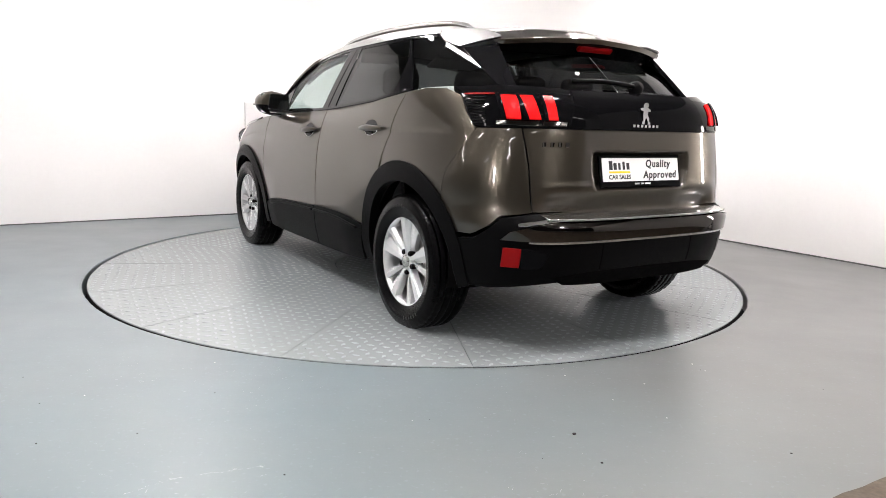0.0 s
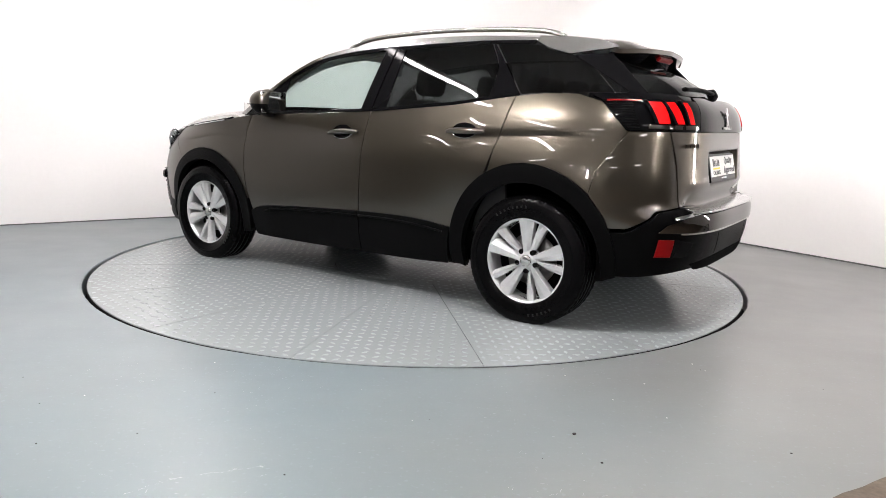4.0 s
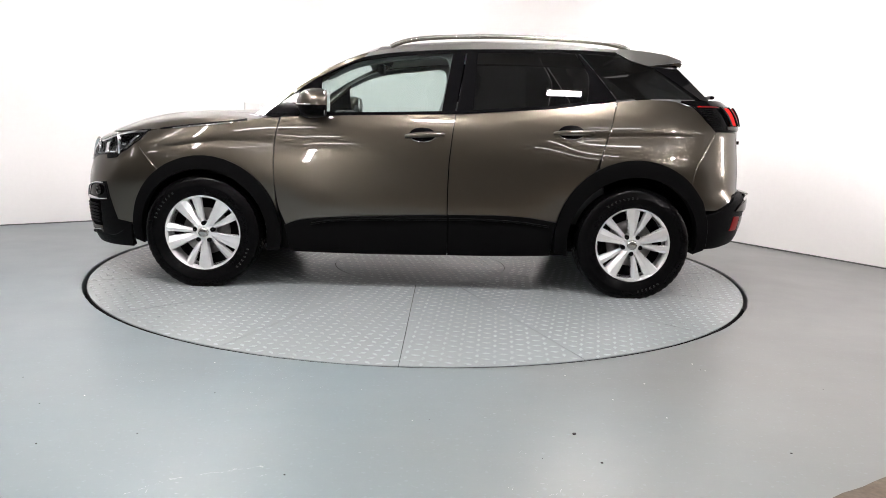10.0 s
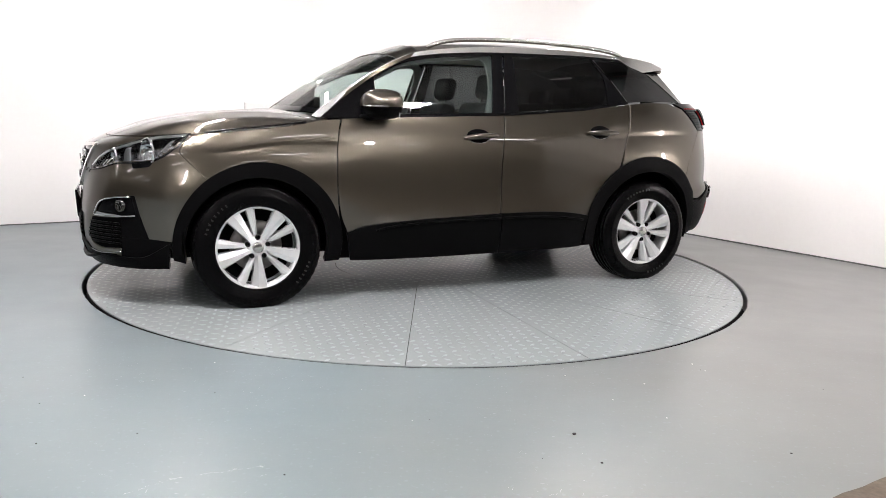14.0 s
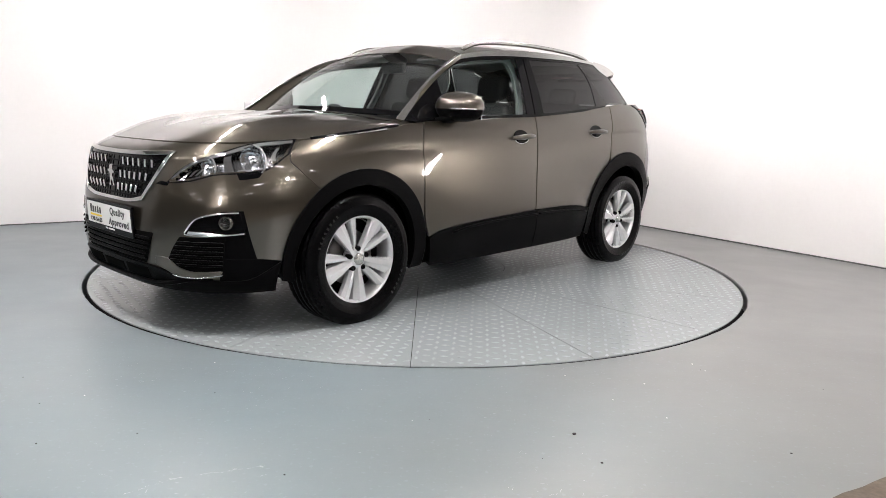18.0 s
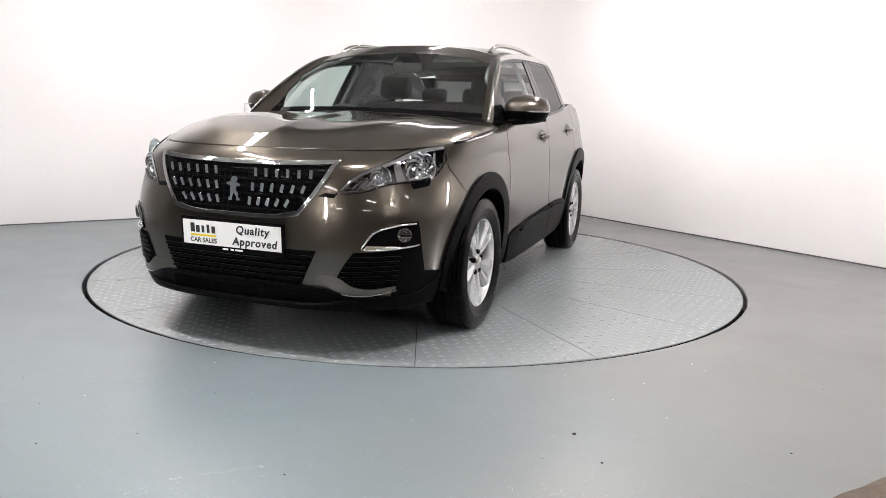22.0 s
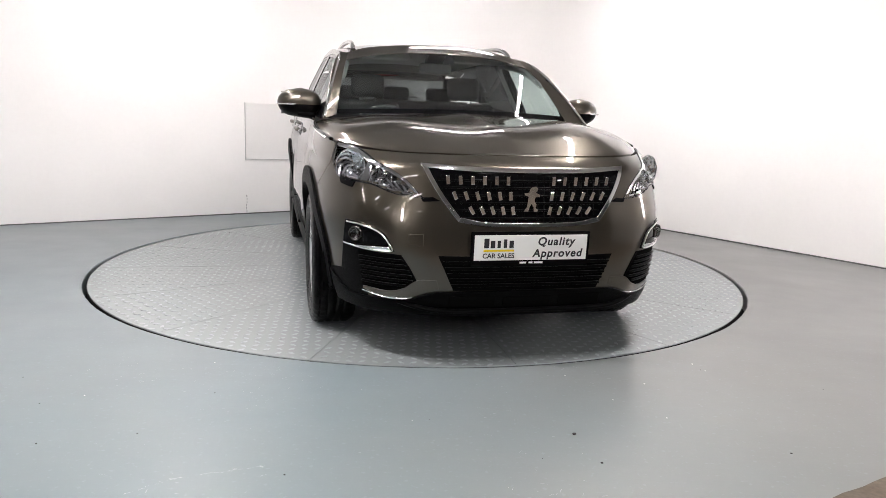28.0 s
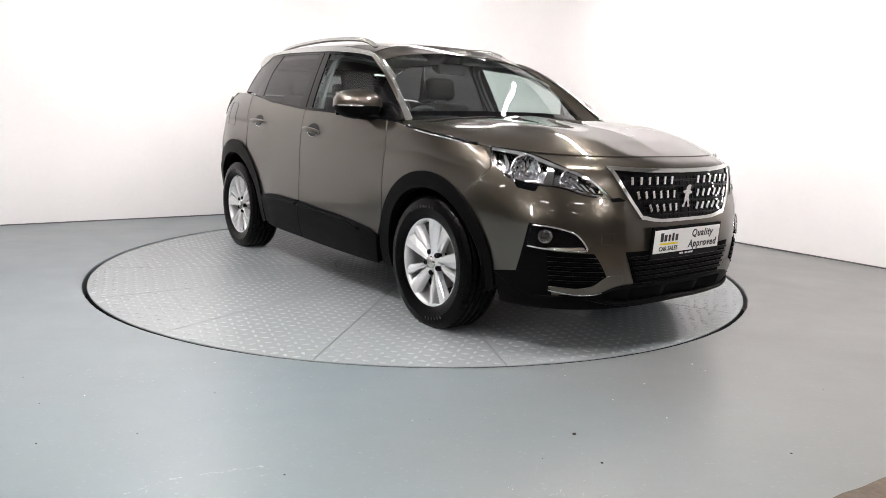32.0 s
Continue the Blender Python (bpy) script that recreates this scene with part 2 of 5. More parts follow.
def tube_mesh(name, pts, r, mat, n=10, flat=1.0, closed=False):
    """A rod swept along pts; flat squeezes it in height."""
    p = np.array(pts, float)
    t = np.gradient(p, axis=0)
    if closed:
        t = np.roll(p, -1, 0) - np.roll(p, 1, 0)
    t /= np.linalg.norm(t, axis=1, keepdims=True)
    up = np.array([0, 0, 1.0])
    verts, faces = [], []
    for q, d in zip(p, t):
        s = np.cross(d, up if abs(d[2]) < .95 else np.array([0, 1.0, 0]))
        s /= np.linalg.norm(s)
        w = np.cross(s, d)
        for i in range(n):
            a = 2 * math.pi * i / n
            verts.append(q + r * (math.cos(a) * s + math.sin(a) * flat * w))
    m = len(p)
    for i in range(m if closed else m - 1):
        for j in range(n):
            k = (i + 1) % m
            faces.append((i * n + j, i * n + (j + 1) % n, k * n + (j + 1) % n, k * n + j))
    if not closed:
        faces += [tuple(range(n))[::-1], tuple((m - 1) * n + i for i in range(n))]
    return mesh_of(name, verts, faces, mat)


# ---- the place: painted floor, white booth walls, dim hall ----
DISC_R, GAP_R, GAP_Y = 2.252, 2.285, .021


def ring_floor():
    """The painted floor, one sheet with a round opening for the turntable."""
    verts, faces, n = [], [], 288
    radii = (GAP_R, 2.5, 3.2, 4.5, 7.0)
    for i in range(n):
        a = 2 * math.pi * i / n
        c, s = math.cos(a), math.sin(a)
        verts.append((GAP_R * c, GAP_R * s + GAP_Y, -.12))
        rag = .0035 * noise.noise((c * 14, s * 14, 0)) + .002 * noise.noise((c * 45, s * 45, 3))
        verts.append(((GAP_R + rag) * c, (GAP_R + rag) * s + GAP_Y, -.006))
        for r in (GAP_R + .006, *radii[1:]):
            verts.append(((r + (rag if r < 2.3 else 0)) * c, (r + (rag if r < 2.3 else 0)) * s + GAP_Y, 0))
        k = 14 / max(abs(c), abs(s))
        verts.append((k * c, k * s, 0))
    m = 8
    for i in range(n):
        k = (i + 1) % n
        for j in range(m - 1):
            faces.append((i * m + j, i * m + j + 1, k * m + j + 1, k * m + j))
    me = mesh_of("floor", verts, faces, FLOOR, False)
    return thing("floor", "glossy grey-green painted concrete floor around the turntable", "floor", kind="structure", me=me)


ring_floor()
thing("turntable_pit", "dark shallow pit under the turntable", "pit", kind="structure", at=pose(0, 0, -.12),
      me=lathe("turntable_pit", [(0.001, 0), (GAP_R + .02, 0)], PIT, 96, "z"))

# bare concrete beyond the paint's edge
ex, ey = .873, .489
edge = [(1.26 + k * ex + .004 * math.sin(k * 6.1), -3.34 + k * ey + .008 * noise.noise((k * 9.0, .3, 0)) + .004 * noise.noise((k * 31.0, 7.3, 0))) for k in np.linspace(-7.5, 6.0, 271)]
cv = [(x, y, .004) for x, y in edge] + [(x + 7.0 * ey, y - 7.0 * ex, .004) for x, y in edge] + [(x, y, 0) for x, y in edge]
cf = [(i + 1, i, i + 271, i + 272) for i in range(270)] + [(i, i + 1, i + 543, i + 542) for i in range(270)]
thing("bare_concrete", "rough brown bare concrete where the grey floor paint ends", "floor", kind="structure", me=mesh_of("bare_concrete", cv, cf, CONCRETE, False))

# booth walls: two flat runs with a rounded corner, in plan
CORNER = Vector((1.054, 4.29))
LEFT_DIR, RIGHT_DIR = Vector((-.8453, -.5343)), Vector((.5547, -.832))
BOOTH_H = 3.3


def booth_plan(inset=0.0):
    r, pts = 1.0, []
    a, b = CORNER + LEFT_DIR * r, CORNER + RIGHT_DIR * r
    pts.append(CORNER + LEFT_DIR * 15.5)
    for t in np.linspace(0, 1, 17):
        pts.append(a.lerp(CORNER, t).lerp(CORNER.lerp(b, t), t))
    pts.append(CORNER + RIGHT_DIR * 12.0)
    out = []
    for i, p in enumerate(pts):
        d = (pts[min(i + 1, len(pts) - 1)] - pts[max(i - 1, 0)]).normalized()
        out.append(p + Vector((-d.y, d.x)) * inset)
    return out


def booth_wall():
    inner, outer = booth_plan(), booth_plan(.12)
    n = len(inner)
    v = [(p.x, p.y, 0) for p in inner] + [(p.x, p.y, BOOTH_H) for p in inner] + [(p.x, p.y, 0) for p in outer] + [(p.x, p.y, BOOTH_H) for p in outer]
    f = []
    for i in range(n - 1):
        f += [(i, i + n, i + n + 1, i + 1), (i + 2 * n, i + 2 * n + 1, i + 3 * n + 1, i + 3 * n), (i + n, i + 3 * n, i + 3 * n + 1, i + n + 1)]
    f += [(0, 2 * n, 3 * n, n), (n - 1, 2 * n - 1, 4 * n - 1, 3 * n - 1)]
    thing("wall_north", "white painted booth wall with a rounded corner", "wall", kind="structure", me=mesh_of("wall_north", v, f, WALL, True))


booth_wall()


def slab(name, cx, cy, cz, sx, sy, sz, mat, label, category):
    thing(name, label, category, kind="structure", at=pose(cx, cy, cz), me=box_mesh(name, sx, sy, sz, mat, 0))


HALL_H = 4.2
slab("ceiling", 0, 0, HALL_H + .1, 28, 28, .2, CEILING, "plain grey hall ceiling", "ceiling")
slab("wall_east", 14.1, 0, HALL_H / 2, .2, 28, HALL_H, HALL, "dim grey hall wall", "wall")
slab("wall_west", -14.1, 0, HALL_H / 2, .2, 28, HALL_H, HALL, "dim grey hall wall", "wall")
slab("wall_south", 0, -14.1, HALL_H / 2, 28.4, .2, HALL_H, HALL, "dim grey hall wall", "wall")
slab("wall_far_north", 0, 14.1, HALL_H / 2, 28.4, .2, HALL_H, HALL, "dim grey hall wall", "wall")


# ---- lamps under the ceiling ----
def batten(x, y, z, turn, length, mat, wide=.012):
    ob = thing("ceiling_light", "unseen long white tube light in a slim grey housing", "lamp", "tube lights", at=pose(x, y, z, 0, 0, turn))
    part("housing", box_mesh("housing", length, max(.09, wide + .03), .05, HOUSING), ob)
    for d in (-.4, .4):
        part("hanger", box_mesh("hanger", .006, .006, HALL_H - z, HOUSING, 0), ob, at=pose(d * length, 0, (HALL_H - z) / 2 + .02))
    part("tube", box_mesh("tube", length * .97, wide, .012, mat, 0), ob, "glowing white tube", pose(0, 0, -.033))


for lx, ly, lz, length, wide in ((.0, -3.7, 3.3, .42, .06), (1.3, -2.3, 3.1, .45, .10), (-1.7, -2.5, 3.1, .45, .15)):
    batten(lx, ly, lz, 0, length, KEY_FACE, wide)
# unseen fill tube, added to brighten the left floor and the doors
batten(-3.3, -3.7, 3.2, 60, 1.8, LEFT_FILL_TUBE, .12)
for lx, ly, mat, length in ((-2.1, -1.0, SIDE_TUBE, 1.5), (-2.15, .9, OVER_TUBE, 1.4), (1.68, .8, OVER_TUBE, 2.3)):
    batten(lx, ly, 3.3, 90, length, mat, .06)
# unseen tubes along the booth wall, placed to brighten it
for lx, ly, lz, turn, length in ((.5, 2.6, 3.3, 32.3, 1.5), (-4.0, -2.6, 3.2, 32.3, 1.8), (-8.4, -3.8, 3.2, 32.3, 2.4)):
    batten(lx, ly, lz, turn, length, WALL_TUBE)
flood = thing("flood_light", "square white flood light hung beside the booth", "lamp", at=pose(5.5, -8.0, 3.4, 0, 0, 39))
part("housing", box_mesh("housing", .30, .06, .23, HOUSING, .008), flood)
part("hanger", box_mesh("hanger", .02, .02, HALL_H - 3.5, HOUSING, 0), flood, at=pose(0, 0, (HALL_H - 3.5) / 2 + .1))
part("lamp_face", box_mesh("lamp_face", .25, .01, .18, FLOOD, 0), flood, "glowing white lamp face", pose(0, .034, 0))


def stand_light(x, y, z, turn, tall):
    """A narrow strip light held upright on a three-legged stand."""
    ob = thing("stand_light", "narrow white strip light on a black tripod stand", "lamp", "stand lights", at=pose(x, y, 0, 0, 0, turn))
    part("housing", box_mesh("housing", .14, .04, tall + .06, HOUSING, .006), ob, at=pose(0, 0, z))
    part("lamp_face", box_mesh("lamp_face", .045, .008, tall, STRIP_FACE, 0), ob, "glowing white strip", pose(0, .024, z))
    part("pole", tube_mesh("pole", [(0, -.04, .12), (0, -.04, z + tall * .4)], .012, PLASTIC, 8), ob)
    for k in range(3):
        d = radians(90 + 120 * k)
        part("leg", tube_mesh("leg", [(0, -.04, .30), (.3 * math.cos(d), -.04 + .3 * math.sin(d), .012)], .010, PLASTIC, 8), ob)


stand_light(-1.35, -4.5, 1.25, -20, .55)
stand_light(3.9, -1.1, 1.10, 80, .70)
for lx in (-7.5, -2.5, 2.5, 7.5):
    for ly in (-12, -9, -6.2):
        batten(lx, ly, 3.7, 0, 1.4, FAR_TUBE, .12)


# ---- the car's skin ----
# Car space: x forwards, y to its left, z up, the origin on the ground half way between the axles.
def knots(v, *pairs):
    """A smooth curve through (position, value) knots, level beyond the ends."""
    xs, ys = [p[0] for p in pairs], [p[1] for p in pairs]
    v = min(max(v, xs[0]), xs[-1])
    i = max(j for j in range(len(xs) - 1) if xs[j] <= v)
    d = [(ys[j + 1] - ys[j]) / (xs[j + 1] - xs[j]) for j in range(len(xs) - 1)]
    def slope(j):
        if j == 0 or j == len(xs) - 1:
            return d[min(j, len(d) - 1)]
        return 0 if d[j - 1] * d[j] <= 0 else 2 * d[j - 1] * d[j] / (d[j - 1] + d[j])
    h = xs[i + 1] - xs[i]
    t = (v - xs[i]) / h
    a, b = slope(i) * h, slope(i + 1) * h
    return ys[i] + t * (a + t * (3 * (ys[i + 1] - ys[i]) - 2 * a - b + t * (a + b - 2 * (ys[i + 1] - ys[i]))))


def ease(v, lo, hi):
    t = min(max((v - lo) / (hi - lo), 0), 1)
    return t * t * (3 - 2 * t)


def table(sigma, *pairs):
    """The same curve with its bends softened over a stretch, as a table to look up."""
    at = np.arange(.05, 1.7, .005)
    raw = np.array([knots(v, *pairs) for v in at])
    w = np.exp(-(np.arange(-40, 41) * .005 / sigma) ** 2 / 2)
    soft = np.convolve(np.pad(raw, 40, mode="edge"), w / w.sum(), "valid")
    return lambda v: float(np.interp(v, at, soft))


NOSE_LEN = table(.016, (.15, 1.14), (.25, 1.212), (.36, 1.246), (.5, 1.252), (.62, 1.243), (.72, 1.228), (.8, 1.215), (.88, 1.195), (.93, 1.10), (1.0, .93), (1.1, .7))


def nose_len(z):
    return NOSE_LEN(z)


def nose_pow(z):
    return 3.4 - .4 * ease(z, .62, .9)


TAIL_LEN = table(.010, (.2, 1.0), (.28, 1.08), (.36, 1.15), (.5, 1.185), (.62, 1.19), (.68, 1.13), (.8, 1.12), (.95, 1.108), (1.05, 1.102), (1.14, 1.088), (1.20, 1.055), (1.245, .995), (1.30, .90), (1.5, .62))
FLANK = table(.034, (.15, .79), (.25, .836), (.36, .862), (.46, .874), (.56, .888), (.66, .899), (.74, .902), (.82, .899), (.90, .891), (.98, .878), (1.06, .858), (1.12, .834), (1.2, .795), (1.32, .74))


def tail_len(z):
    return TAIL_LEN(z)


def flank(x, z):
    """Half width of the doors and wings at a height, before the ends are rounded."""
    zz = z - .04 * ease(-x, .1, 1.3) + .035 * ease(x, .4, 1.5)
    w = FLANK(zz)
    # pressed creases: over the rear wheel and across the front wing
    d = z - (1.0 + .02 * ease(-x, .9, 1.6))
    w -= .009 * math.exp(-abs(d) / (.013 if d > 0 else .055)) * ease(-x, .78, 1.05) * (1 - ease(-x, 1.5, 1.8))
    d = z - (.915 - .05 * ease(x, 1.15, 1.6))
    w -= .009 * math.exp(-abs(d) / (.014 if d > 0 else .06)) * ease(x, .70, .98) * (1 - ease(x, 1.42, 1.72))
    w += .012 * ease(abs(x), .6, 1.3) * (1 - ease(z, .8, 1.0))
    # the doors run out again towards the sill
    w += .034 * (1 - ease(z, .40, .78)) * (1 - ease(abs(x), .60, 1.0))
    return w


def cabin_y(x, z):
    y = .833 - (z - 1.12) * .40 - .17 * (z - 1.12) ** 2
    if x < -.9:
        y -= .2 * (x + .9) ** 2
    y -= .03 * ease(x, -.2, .45)
    if x > .3:
        y -= .055 * (x - .3) ** 2
    return y


def g_side(x, z):
    """The place along the outline (0 nose, 1 to 2 flank, 3 tail) of the skin's point at x."""
    if -1 <= x <= 1:
        return 1 + (1 - x) / 2
    n, ln = (nose_pow(z), nose_len(z)) if x > 0 else (4.0, tail_len(z))
    a = min((abs(x) - 1) / ln, 1)
    psi = math.atan2((1 - a ** n) ** (1 / n), a) / (math.pi / 2)
    return psi if x > 0 else 3 - psi


def g_end(y, z, end):
    """The same for a point y off the middle, at the nose (end 1) or the tail (end -1)."""
    n, ln = (nose_pow(z), nose_len(z)) if end > 0 else (4.0, tail_len(z))
    a = .95
    for _ in range(6):
        t = min(y / flank(end * (1 + ln * a), z), .9999)
        a = (1 - t ** n) ** (1 / n)
    psi = math.atan2(t, a) / (math.pi / 2)
    return psi if end > 0 else 3 - psi


def skin(g, z):
    if 1 <= g <= 2:
        x = 1 - 2 * (g - 1)
        return np.array([x, flank(x, z), z])
    end = 1 if g < 1 else -1
    n, ln = (nose_pow(z), nose_len(z)) if end > 0 else (4.0, tail_len(z))
    psi = (g if end > 0 else 3 - g) * math.pi / 2
    c, s = max(math.cos(psi), 0), max(math.sin(psi), 0)
    r = (c ** n + s ** n) ** (-1 / n)
    x = end * (1 + ln * c * r)
    return np.array([x, flank(x, z) * s * r, z])


def S(x, z):
    return g_side(x, z), z


def F(y, z):
    return g_end(y, z, 1), z


def R(y, z):
    return g_end(y, z, -1), z


def body_net(low, high, first, last, nu=20, nv=12, smooth=True):
    net = fill(low, high, first, last, nu, nv, smooth)
    return np.array([[skin(max(g, 0), z) for g, z in row] for row in net])


def cabin_net(low, high, first, last, nu=20, nv=10, smooth=True):
    net = fill(low, high, first, last, nu, nv, smooth)
    return np.array([[(x, cabin_y(x, z), z) for x, z in row] for row in net])


HUB_Z, AXLE, TRACK = .340, 1.3375, .79
ARCH_F, ARCH_R = (1.32, .355, .462), (-1.33, .38, .486)


def arch(which, a0, a1, n=14, r=None):
    cx, cz, rr = which
    rr = rr if r is None else r
    return [(cx + rr * math.cos(radians(a)), cz + rr * math.sin(radians(a))) for a in np.linspace(a0, a1, n)]


def on_skin(pts):
    return [S(x, z) for x, z in pts]


def shift(pts, dx, dz=0.0):
    return [(x + dx, z + dz) for x, z in pts]


car = thing("car", "bronze-grey metallic five-door crossover standing on the turntable", "car")

# shut lines and edges in the flank's plane
DOOR_FRONT = [(.828, .413), (.868, .517), (.888, .65), (.893, .78), (.89, .89), (.88, .972), (.856, 1.062)]
B_LINE = [(-.172, .502), (-.170, .641), (-.174, .815), (-.19, .986), (-.206, 1.112)]
C_LINE = [(-1.09, .803), (-1.11, .909), (-1.15, 1.031), (-1.178, 1.153), (-1.192, 1.214)]
SILL = [(.828, .413), (.72, .449), (.45, .474), (.15, .488), (-.172, .502)]
SILL_REAR = [(-.18, .506), (-.47, .51), (-.68, .50), (-.846, .474)]
BELT = [(.856, 1.066), (.59, 1.079), (.25, 1.093), (-.206, 1.114)]
BELT_REAR = [(-.212, 1.115), (-.45, 1.132), (-.81, 1.163), (-.99, 1.190), (-1.192, 1.218)]
WING_TOP = [(.866, 1.058), (.97, 1.05), (1.09, 1.026), (1.41, .986), (1.64, .957)]
GAP = .0048

wing = body_net(on_skin(arch(ARCH_F, 165, 53)), on_skin(WING_TOP), on_skin(shift([(.87, .474)] + DOOR_FRONT[2:-1] + [(.862, 1.058)], GAP)), on_skin([(1.598, .724), (1.728, .858), (1.65, .957)]), 40, 40, False)
both("front_wing", wing, PAINT, car)
door_l, door_r = both("front_door", body_net(on_skin(SILL), on_skin(BELT), on_skin(shift(DOOR_FRONT, -GAP)), on_skin(shift(B_LINE, GAP)), 30, 40), PAINT, car)
rdoor_l, rdoor_r = both("rear_door", body_net(on_skin(SILL_REAR), on_skin(BELT_REAR), on_skin(shift(B_LINE, -GAP)), on_skin(arch(ARCH_R, 11, 57, 6) + shift(C_LINE[1:], GAP)), 30, 40, False), PAINT, car)
SEAM = [(-1.672, .735), (-1.70, .85), (-1.825, 1.048)]
both("rear_quarter", body_net(on_skin(arch(ARCH_R, 62, 134.5)), on_skin([(-1.204, 1.222), (-1.38, 1.238), (-1.55, 1.232), (-1.672, 1.196)]), on_skin(shift(C_LINE, -GAP)), on_skin(SEAM + [(-1.75, 1.12), (-1.672, 1.196)]), 34, 44, False), PAINT, car)

# nose: one painted skin round the front, with everything else set into it
ARCH_FRONT = arch(ARCH_F, 3, 52, 8)
nose = body_net([F(0, .25), F(.3, .25), F(.55, .25), S(1.98, .25), S(1.88, .29), S(1.788, .379)],
                [F(0, .93), F(.3, .93), F(.5, .932), S(1.9, .938), S(1.655, .955)],
                [F(0, .25), F(0, .5), F(0, .7), F(0, .88), F(0, .93)],
                on_skin(ARCH_FRONT + [(1.608, .73), (1.738, .858), (1.66, .952)]), 44, 44, False)
front_bumper = across("front_bumper", nose, PAINT, car, out=(1, 0, 0))

# bonnet
hood_edge = curve_at([skin(*F(0, .9325)), skin(*F(.3, .9328)), skin(*F(.5, .935)), skin(*S(1.9, .9415)), skin(*S(1.66, .959))], 24)
hood = fill([tuple(p) for p in hood_edge], [(1.12, 0, 1.108), (1.08, .4, 1.10), (.93, .745, 1.078)],
            [tuple(hood_edge[0]), (1.97, 0, .985), (1.88, 0, 1.016), (1.70, 0, 1.053), (1.52, 0, 1.074), (1.34, 0, 1.092), (1.12, 0, 1.108)],
            [tuple(skin(*S(1.66, .962))), tuple(skin(*S(1.41, .992))), tuple(skin(*S(1.09, 1.032))), (.93, .80, 1.062)], 60, 48)
for iu, v in enumerate(np.linspace(0, 1, 60)):
    for iv, w in enumerate(np.linspace(0, 1, 48)):
        # crown, and the raised shoulders beside it
        hood[iu, iv, 2] += .044 * ease(v, .05, .6) * (1 - v ** 9) * math.sin(math.pi * min(w * 1.05, 1)) ** .8 - .006 * math.sin(math.pi * w)
        # the middle of the bonnet stands a little higher, with a soft crease along it
        ridge = .50 + .26 * w
        hood[iu, iv, 2] += .006 * (1 - ease(v, ridge - .08, ridge + .08)) * ease(w, .06, .4)
across("bonnet", hood, PAINT, car, .02, .0015)
across("cowl", fill([(1.13, 0, 1.098), (1.09, .4, 1.09), (.93, .75, 1.066)], [(1.03, 0, 1.10), (1.0, .4, 1.095), (.85, .72, 1.085)], [(1.13, 0, 1.098), (1.03, 0, 1.10)], [(.93, .75, 1.066), (.85, .72, 1.085)], 16, 4), PLASTIC, car)

# screen, roof, spoiler, rear window
def screen_at(u, t):
    """The screen from the middle line (u 0) to its side (1), from the cowl (t 0) to the roof (1)."""
    low = np.array([1.075 - .195 * u ** 2.6, .715 * u, 1.103 - .013 * u ** 2])
    high = np.array([.27 + .03 * u ** 2, .585 * u, 1.556 - .071 * u ** 2.6])
    return low * (1 - t) + high * t + np.array([.49, 0, .87]) * (.046 - .010 * u ** 2) * 4 * t * (1 - t)


screen = np.array([[screen_at(u, t) for t in np.linspace(0, 1, 22)] for u in np.linspace(0, 1, 24)])
windscreen = across("windscreen", screen, SCREEN_GLASS, car, 0)
across("screen_band", screen[:, :2] + np.array([.003, 0, .003]), GLOSS_BLACK, windscreen, 0, label="black border of the screen")
across("roof_header", screen[:, -5:] + np.array([.003, 0, .004]), PAINT, car, .003)
roof = fill([(.27, 0, 1.560), (.275, .4, 1.539), (.30, .60, 1.49)], [(-1.40, 0, 1.579), (-1.39, .3, 1.567), (-1.37, .578, 1.528)],
            [(.27, 0, 1.560), (0, 0, 1.594), (-.4, 0, 1.612), (-.9, 0, 1.610), (-1.40, 0, 1.579)],
            [(.30, .605, 1.487), (-.1, .636, 1.532), (-.47, .632, 1.550), (-.84, .626, 1.551), (-1.22, .604, 1.540), (-1.37, .578, 1.528)], 22, 26)
across("roof", roof, PAINT, car)
spoiler = fill([(-1.41, 0, 1.578), (-1.40, .3, 1.566), (-1.38, .575, 1.53)], [(-1.765, 0, 1.505), (-1.735, .3, 1.494), (-1.655, .548, 1.474)],
               [(-1.41, 0, 1.578), (-1.6, 0, 1.558), (-1.765, 0, 1.505)], [(-1.38, .575, 1.53), (-1.52, .565, 1.515), (-1.655, .548, 1.474)], 18, 10)
across("spoiler", spoiler, PAINT, car, .025)
under = fill([(-1.755, 0, 1.482), (-1.725, .3, 1.476), (-1.645, .54, 1.458)], [(-1.66, 0, 1.425), (-1.635, .3, 1.42), (-1.575, .535, 1.425)],
             [(-1.755, 0, 1.482), (-1.66, 0, 1.425)], [(-1.645, .54, 1.458), (-1.575, .535, 1.425)], 14, 5)
across("spoiler_underside", under, GLOSS_BLACK, car, .02, out=(-1, 0, -.3))
rear_win = fill([(-1.985, 0, 1.243), (-1.955, .3, 1.242), (-1.81, .575, 1.240)], [(-1.665, 0, 1.43), (-1.64, .3, 1.425), (-1.58, .54, 1.43)],
                [(-1.985, 0, 1.243), (-1.84, 0, 1.345), (-1.665, 0, 1.43)], [(-1.81, .575, 1.240), (-1.71, .56, 1.335), (-1.58, .54, 1.43)], 16, 10)
across("rear_window", rear_win, REAR_GLASS, car, 0, out=(-1, 0, .5))

